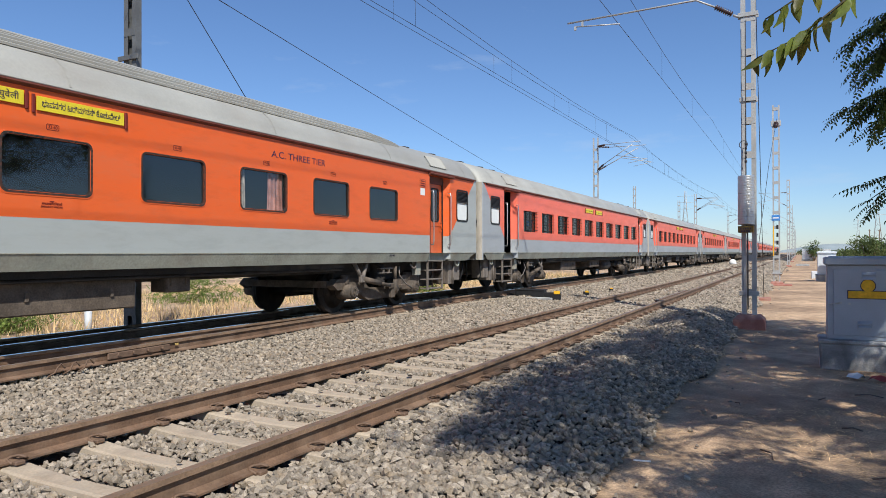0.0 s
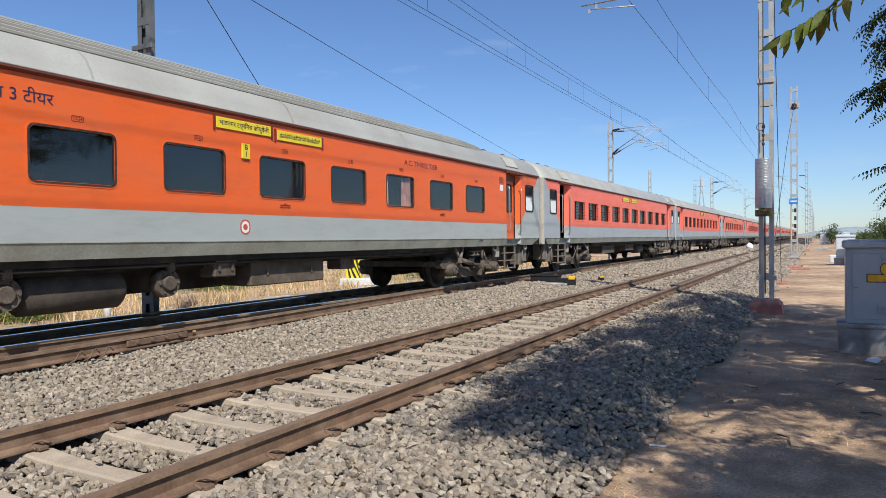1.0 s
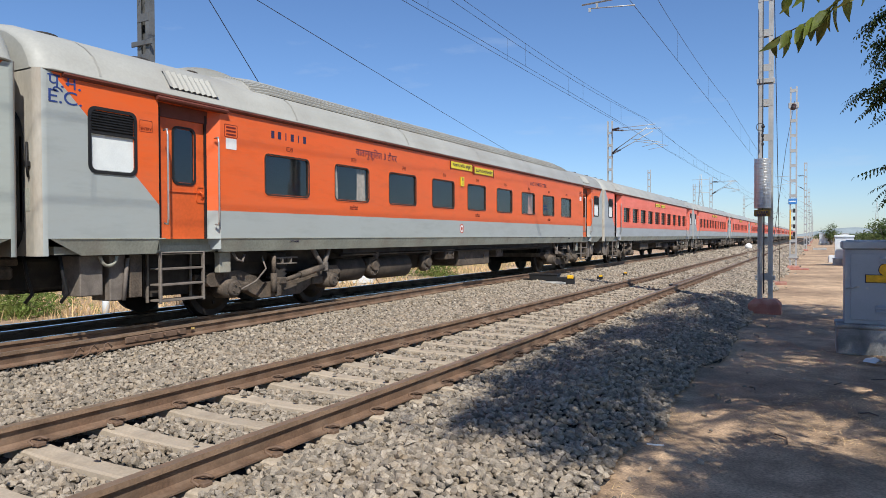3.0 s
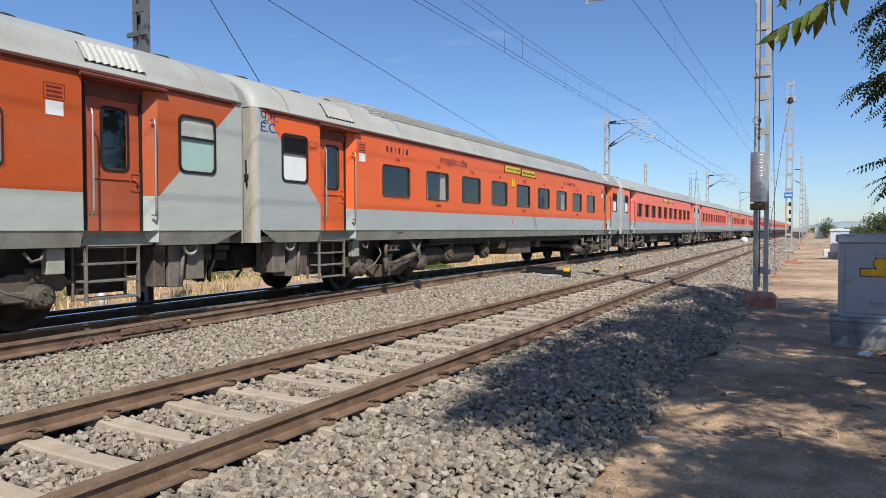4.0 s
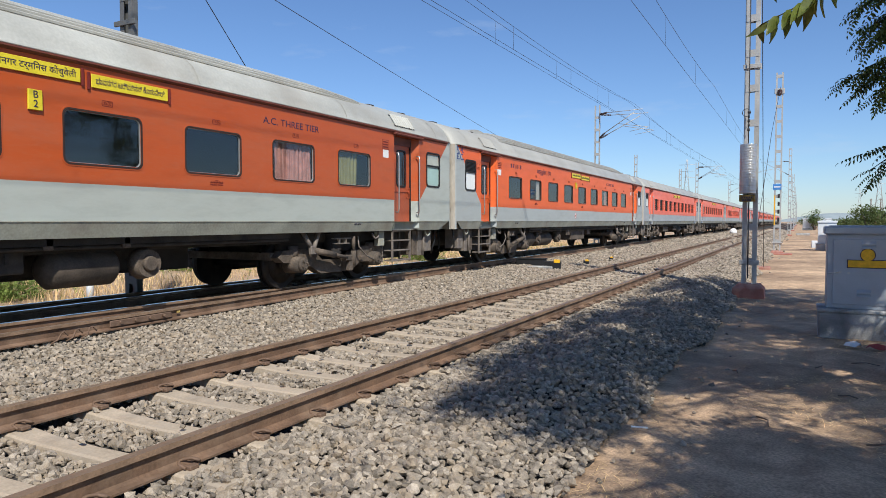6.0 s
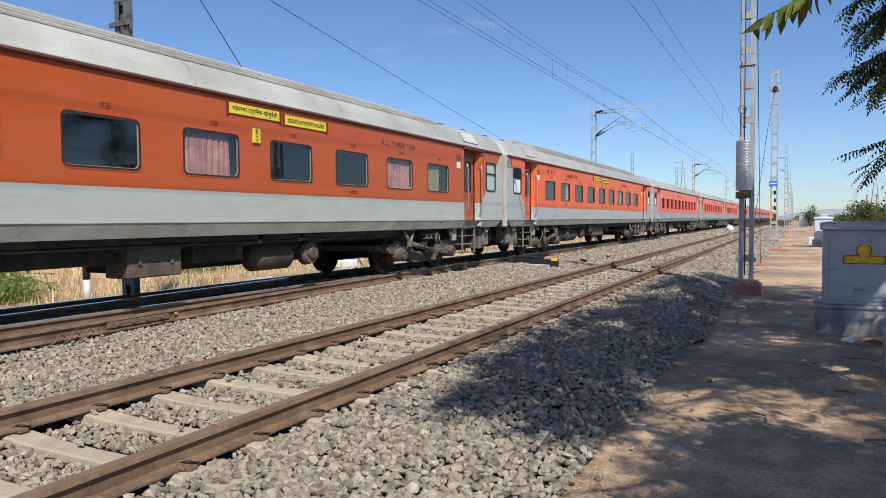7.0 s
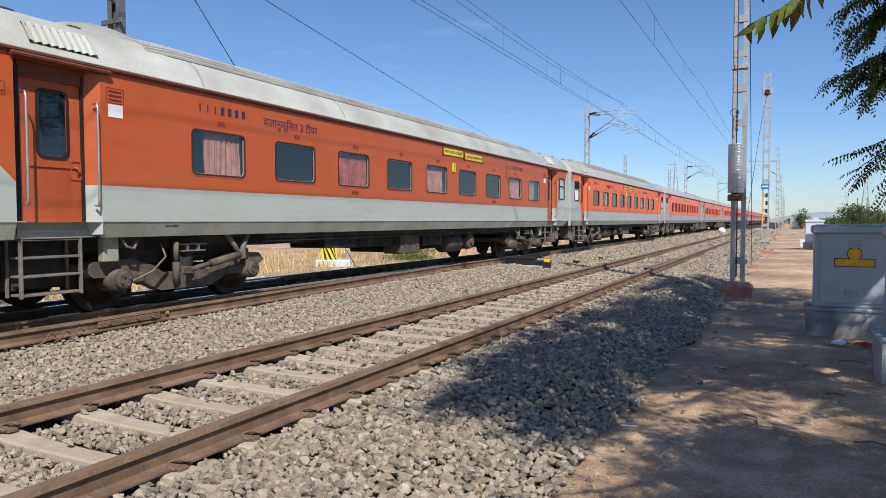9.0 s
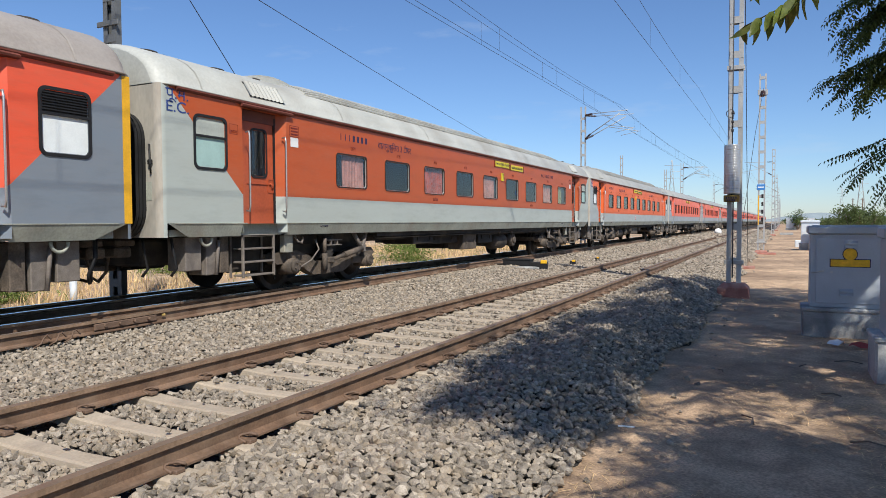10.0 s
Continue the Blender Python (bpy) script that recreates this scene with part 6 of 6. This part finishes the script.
def canopy(x0, x1, y0, y1, cell, per, least=-1.15, fine=1.0, low=2.9, high=8.0):
    """Clump places of a broad crown that shades a stretch of ground, with gaps where the sun comes through."""
    out = []
    for i in range(round((x1 - x0) / cell)):
        for j in range(round((y1 - y0) / cell)):
            sx, sy = x0 + cell * (i + gr.uniform(.1, .9)), y0 + cell * (j + gr.uniform(.1, .9))
            gap = math.sin((sx * 1.9 + sy * .8) * fine) + math.sin((sy * 1.3 - sx * .7) * fine + 1)
            if gap < least:
                continue
            for _ in range(30):
                h = gr.uniform(low, high)
                c = Vector((sx + SHADE.x * h, sy + SHADE.y * h, GROUND + h))
                if c.z > 2.5 + .37 * max(c.y, 0) or c.x > .16 * c.y + .75:
                    out.append((c, per, gr.uniform(.17, .27)))
                    break
    return out


tree_a = near_tree(4.4, -1.0, canopy(-.6, 2.8, 2.4, 6.0, .36, 60, -1.7) + canopy(-1.1, -.5, 3.6, 5.4, .36, 26, -.2, 2.2) + canopy(-.6, 2.8, 5.4, 7.6, .40, 30, -.35, 1.9),
                   [], "roadside tree whose green crown shades the path")
tree_b = near_tree(4.6, 7.5, canopy(-2.9, -1.2, 5.2, 6.6, .38, 30, -.9, 1.5) + canopy(-3.2, -1.0, 6.6, 12.4, .38, 34, -.95, 1.6) + canopy(-3.0, -1.0, 12.4, 20.0, .40, 38, -.55, 1.7)
                   + canopy(-1.0, .2, 7.6, 19.5, .40, 36, -.60, 2.0) + canopy(.2, 2.4, 7.6, 11.6, .40, 36, -.75, 2.0) + canopy(.2, 2.4, 11.6, 19.0, .42, 30, -.05, 2.2), [], "roadside tree with a low branch that hangs over the path")


def hanging_branch(tree, stem, sprays, seed):
    """A drooping branch: each spray is a thin stalk set with feathered leaves that point the way it grows."""
    r = np.random.default_rng(seed)
    bm = B()
    limb(bm, (4.6, 7.5, 2.1), stem, .05, .016, .1)
    places, turns, sizes = [], [], []
    for tip, count in sprays:
        a, b = Vector(stem), Vector(tip)
        mid = a.lerp(b, .5) + Vector((0, 0, .10))
        line_pts = [a.lerp(mid, k / 4).lerp(mid.lerp(b, k / 4), k / 4) for k in range(5)]
        tube(bm, line_pts, [.012, .009, .007, .005, .003], 5)
        for k in range(count):
            u = .25 + .75 * (k + .5) / count
            p = line_pts[min(3, int(u * 4))].lerp(line_pts[min(3, int(u * 4)) + 1], u * 4 - min(3, int(u * 4)))
            way = (b - a).normalized() + Vector((r.normal(-.1, .45), r.normal(0, .5), r.normal(-.28, .28)))
            way.normalize()
            side = way.cross(Vector((r.normal(0, .4), r.normal(0, .6), 1))).normalized()
            up = side.cross(way)
            places.append(p + Vector(r.normal(0, .015, 3)))
            turns.append([[way[i], -side[i], up[i]] for i in range(3)])
            sizes.append(r.uniform(.22, .36) * (1.05 - .35 * u))
    part("branch", bm, STALK, tree, "thin drooping branch")
    leaves = bulk("branch_leaves", np.array(places), np.array(sizes), sprig_shapes(6, .21, .18, 7), LEAF, r, np.array(turns))
    leaves.parent = tree
    leaves["label"] = "feathered dark green leaves on a drooping branch"


hanging_branch(tree_b, (1.25, 8.05, 3.75), [((.47, 8, 3.48), 34), ((.52, 8.05, 3.22), 40), ((.58, 8, 3.08), 30), ((.72, 8.1, 3.3), 44), ((.70, 7.9, 3.62), 40), ((.9, 8, 3.15), 34)], 3)
hanging_branch(tree_b, (1.25, 8.05, 3.15), [((.32, 8, 2.74), 22), ((.49, 8.05, 2.66), 24), ((.55, 7.95, 2.80), 28), ((.60, 8, 2.55), 18), ((.72, 8.1, 2.62), 30), ((.80, 8, 2.75), 30)], 5)
hanging_branch(tree_b, (1.3, 8.0, 2.25), [((.56, 8, 2.01), 9), ((.56, 8.05, 1.83), 9), ((.60, 7.95, 1.76), 9), ((.80, 8, 1.49), 10), ((.88, 8.05, 1.62), 10)], 7)

# the close twig with long pointed leaves overhead, on the first tree's limb
ax = [Vector((.42, 2.25, 2.34)), Vector((.16, 2.16, 2.09)), Vector((.06, 2.14, 2.008)), Vector((-.005, 2.13, 1.960)), Vector((-.105, 2.12, 1.916))]
ax2 = [Vector((.30, 2.22, 2.21)), Vector((.12, 2.18, 2.14)), Vector((.0, 2.15, 2.08)), Vector((-.08, 2.14, 2.03))]
bm = B()
limb(bm, (4.4, -1.0, 2.1), (1.6, 2.4, 3.1), .06, .03, .1)
limb(bm, (1.6, 2.4, 3.1), ax[0], .02, .005, .05)
tube(bm, ax, [.005, .004, .003, .002, .0015], 6)
tube(bm, ax2, [.004, .003, .0025, .002], 5)
twig = part("twig", bm, STALK, tree_a, "close hanging twig with long pointed leaves")


def long_leaf(root, way, size, roll):
    bm = B()
    way = Vector(way).normalized()
    side = way.cross(Vector((math.sin(roll), math.cos(roll), .2))).normalized()
    up = side.cross(way)
    rows = []
    for a, w, c in ((0, .02, 0), (.15, .17, .02), (.4, .22, .03), (.65, .16, 0), (.85, .07, -.05), (1, .004, -.10)):
        m = Vector(root) + (way * a + up * c) * size
        rows.append([bm.verts.new(m + side * w * size + up * .05 * size), bm.verts.new(m), bm.verts.new(m - side * w * size + up * .05 * size)])
    for p, q in zip(rows, rows[1:]):
        for k in (0, 1):
            bm.faces.new((p[k], p[k + 1], q[k + 1], q[k])).smooth = True
    part("leaf", bm, TWIGLEAF, twig)


rt = random.Random(9)
for k in range(19):
    t, d = .30 + .70 * k / 18, (-1) ** k
    u = min(t * 4, 3.999)
    i = int(u)
    root = ax[i].lerp(ax[i + 1], u - i)
    long_leaf(root, (-.25 + .35 * d * rt.uniform(.5, 1), .3 * d, -.75 + rt.uniform(-.2, .3)), rt.uniform(.062, .095) * (1.15 - .35 * t), rt.uniform(0, 6))
for k in range(11):
    t, d = .25 + .75 * k / 10, (-1) ** k
    u = min(t * 3, 2.999)
    i = int(u)
    root = ax2[i].lerp(ax2[i + 1], u - i)
    long_leaf(root, (-.1 + .3 * d, .25 * d, -.9), rt.uniform(.05, .08), rt.uniform(0, 6))


def far_tree(x, y, z0, w, h, n, label, name="far_tree", size=.5):
    ob = thing(name, pose(x, y, z0), label, "tree", "far trees")
    bm = B()
    for k in range(5):
        limb(bm, (0, 0, -.3), (gr.uniform(-w, w) * .3, gr.uniform(-w, w) * .3, h * gr.uniform(.45, .8)), .16 * h / 5, .03, .15, 4)
    part("trunk", bm, BARK, ob)
    k = max(6, n // 45)
    c = np.stack([gr.normal(0, w * .27, k), gr.normal(0, w * .27, k), h * gr.uniform(.28, .92, k)], -1)
    P = c[gr.integers(0, k, n)] + gr.normal(0, 1, (n, 3)) * np.array([w * .10, w * .10, h * .07])
    cr = bulk("crown", P, gr.uniform(.5, 1.1, n) * size, leaf_clumps, FARLEAF, gr)
    cr.parent = ob
    return ob


leaf_clumps = []
for _ in range(6):
    v = gr.normal(0, .5, (12, 3))
    leaf_clumps.append((np.repeat(v[:4], 3, 0) + gr.normal(0, .22, (12, 3)), np.arange(12).reshape(4, 3)))
far_tree(2.6, 150, -.4, 3.4, 3.9, 700, "small dark green tree beyond the path", size=.45)
far_tree(8.6, 110, -.4, 4.4, 3.7, 900, "rounded dark green tree on the plain", size=.5)
far_tree(11.0, 118, -.4, 4.6, 3.2, 700, "rounded dark green tree on the plain", size=.5)
for x, y, w, h in ((6, 170, 6, 3), (11, 200, 9, 3.6), (15, 150, 7, 3.6), (19, 160, 8, 4.0), (8, 260, 12, 4), (16, 280, 14, 4.6), (24, 200, 10, 4.5), (30, 260, 14, 5), (5, 320, 12, 4), (20, 130, 6, 3.8)):
    far_tree(x, y, -.4, w, h * .55, 520, "green bush on the dry plain", "far_bush", .6)
# scrub far off on both sides
n = 9000
sy = gr.uniform(180, 900, n)
sx = np.where(gr.uniform(0, 1, n) < .5, sy * .04 + gr.uniform(4, 260, n), -40 - gr.uniform(0, 400, n))
scrub = bulk("far_scrub", np.stack([sx, sy, gr.uniform(-.4, 2.6, n)], -1), gr.uniform(.8, 2.4, n), leaf_clumps, FARLEAF, gr)
tagged(scrub, "far olive scrub on the plain", "scrub", kind="stuff")
hill = grid_mesh("far_hill", steps((-200, 900, 50)), [2300, 2380, 2450], lambda x, y: np.where(y == 2380, 12 + 12 * np.sin(x * .008 + .2) + 5 * np.sin(x * .021), -2), HAZY)
tagged(hill, "low hazy hills on the horizon", "backdrop", kind="structure")


def pylon(x, y, h):
    ob = thing("power_pylon", pose(x, y, -.4), "far steel lattice power pylon", "pylon", "far pylons")
    bm = B()
    w = h * .085
    for a, b in ((-1, -1), (1, -1), (1, 1), (-1, 1)):
        tube(bm, [(a * w, b * w, 0), (a * w * .25, b * w * .25, h * .7), (a * w * .1, b * w * .1, h)], .12, 4)
    for k in range(9):
        z0, z1 = h * .1 * k, h * .1 * (k + 1)
        p, q = w * (1 - .75 * min(1, z0 / (h * .7))), w * (1 - .75 * min(1, z1 / (h * .7)))
        tube(bm, [(-p, -p, z0), (q, -q, z1)], .07, 4)
        tube(bm, [(p, -p, z0), (-q, -q, z1)], .07, 4)
    part("lattice", bm, GALV, ob)
    for z in (.72, .82, .92):
        bm = B()
        tube(bm, [(-h * .12, 0, h * z), (h * .12, 0, h * z)], .12, 4)
        part("cross_arm", bm, GALV, ob)


pylon(35, 400, 28)
pylon(-56, 400, 36)
pylon(60, 900, 40)
for xx in (20.5, 23.2):
    bm = B()
    tube(bm, [(xx, 260, -.5), (xx, 260, 8.6)], .16, 8)
    box(bm, (xx, 260, 8.2), (.9, .1, .1))
    tagged(part("utility_pole", bm, BARK), "dark utility pole on the plain", "pole", "utility poles")


motions()
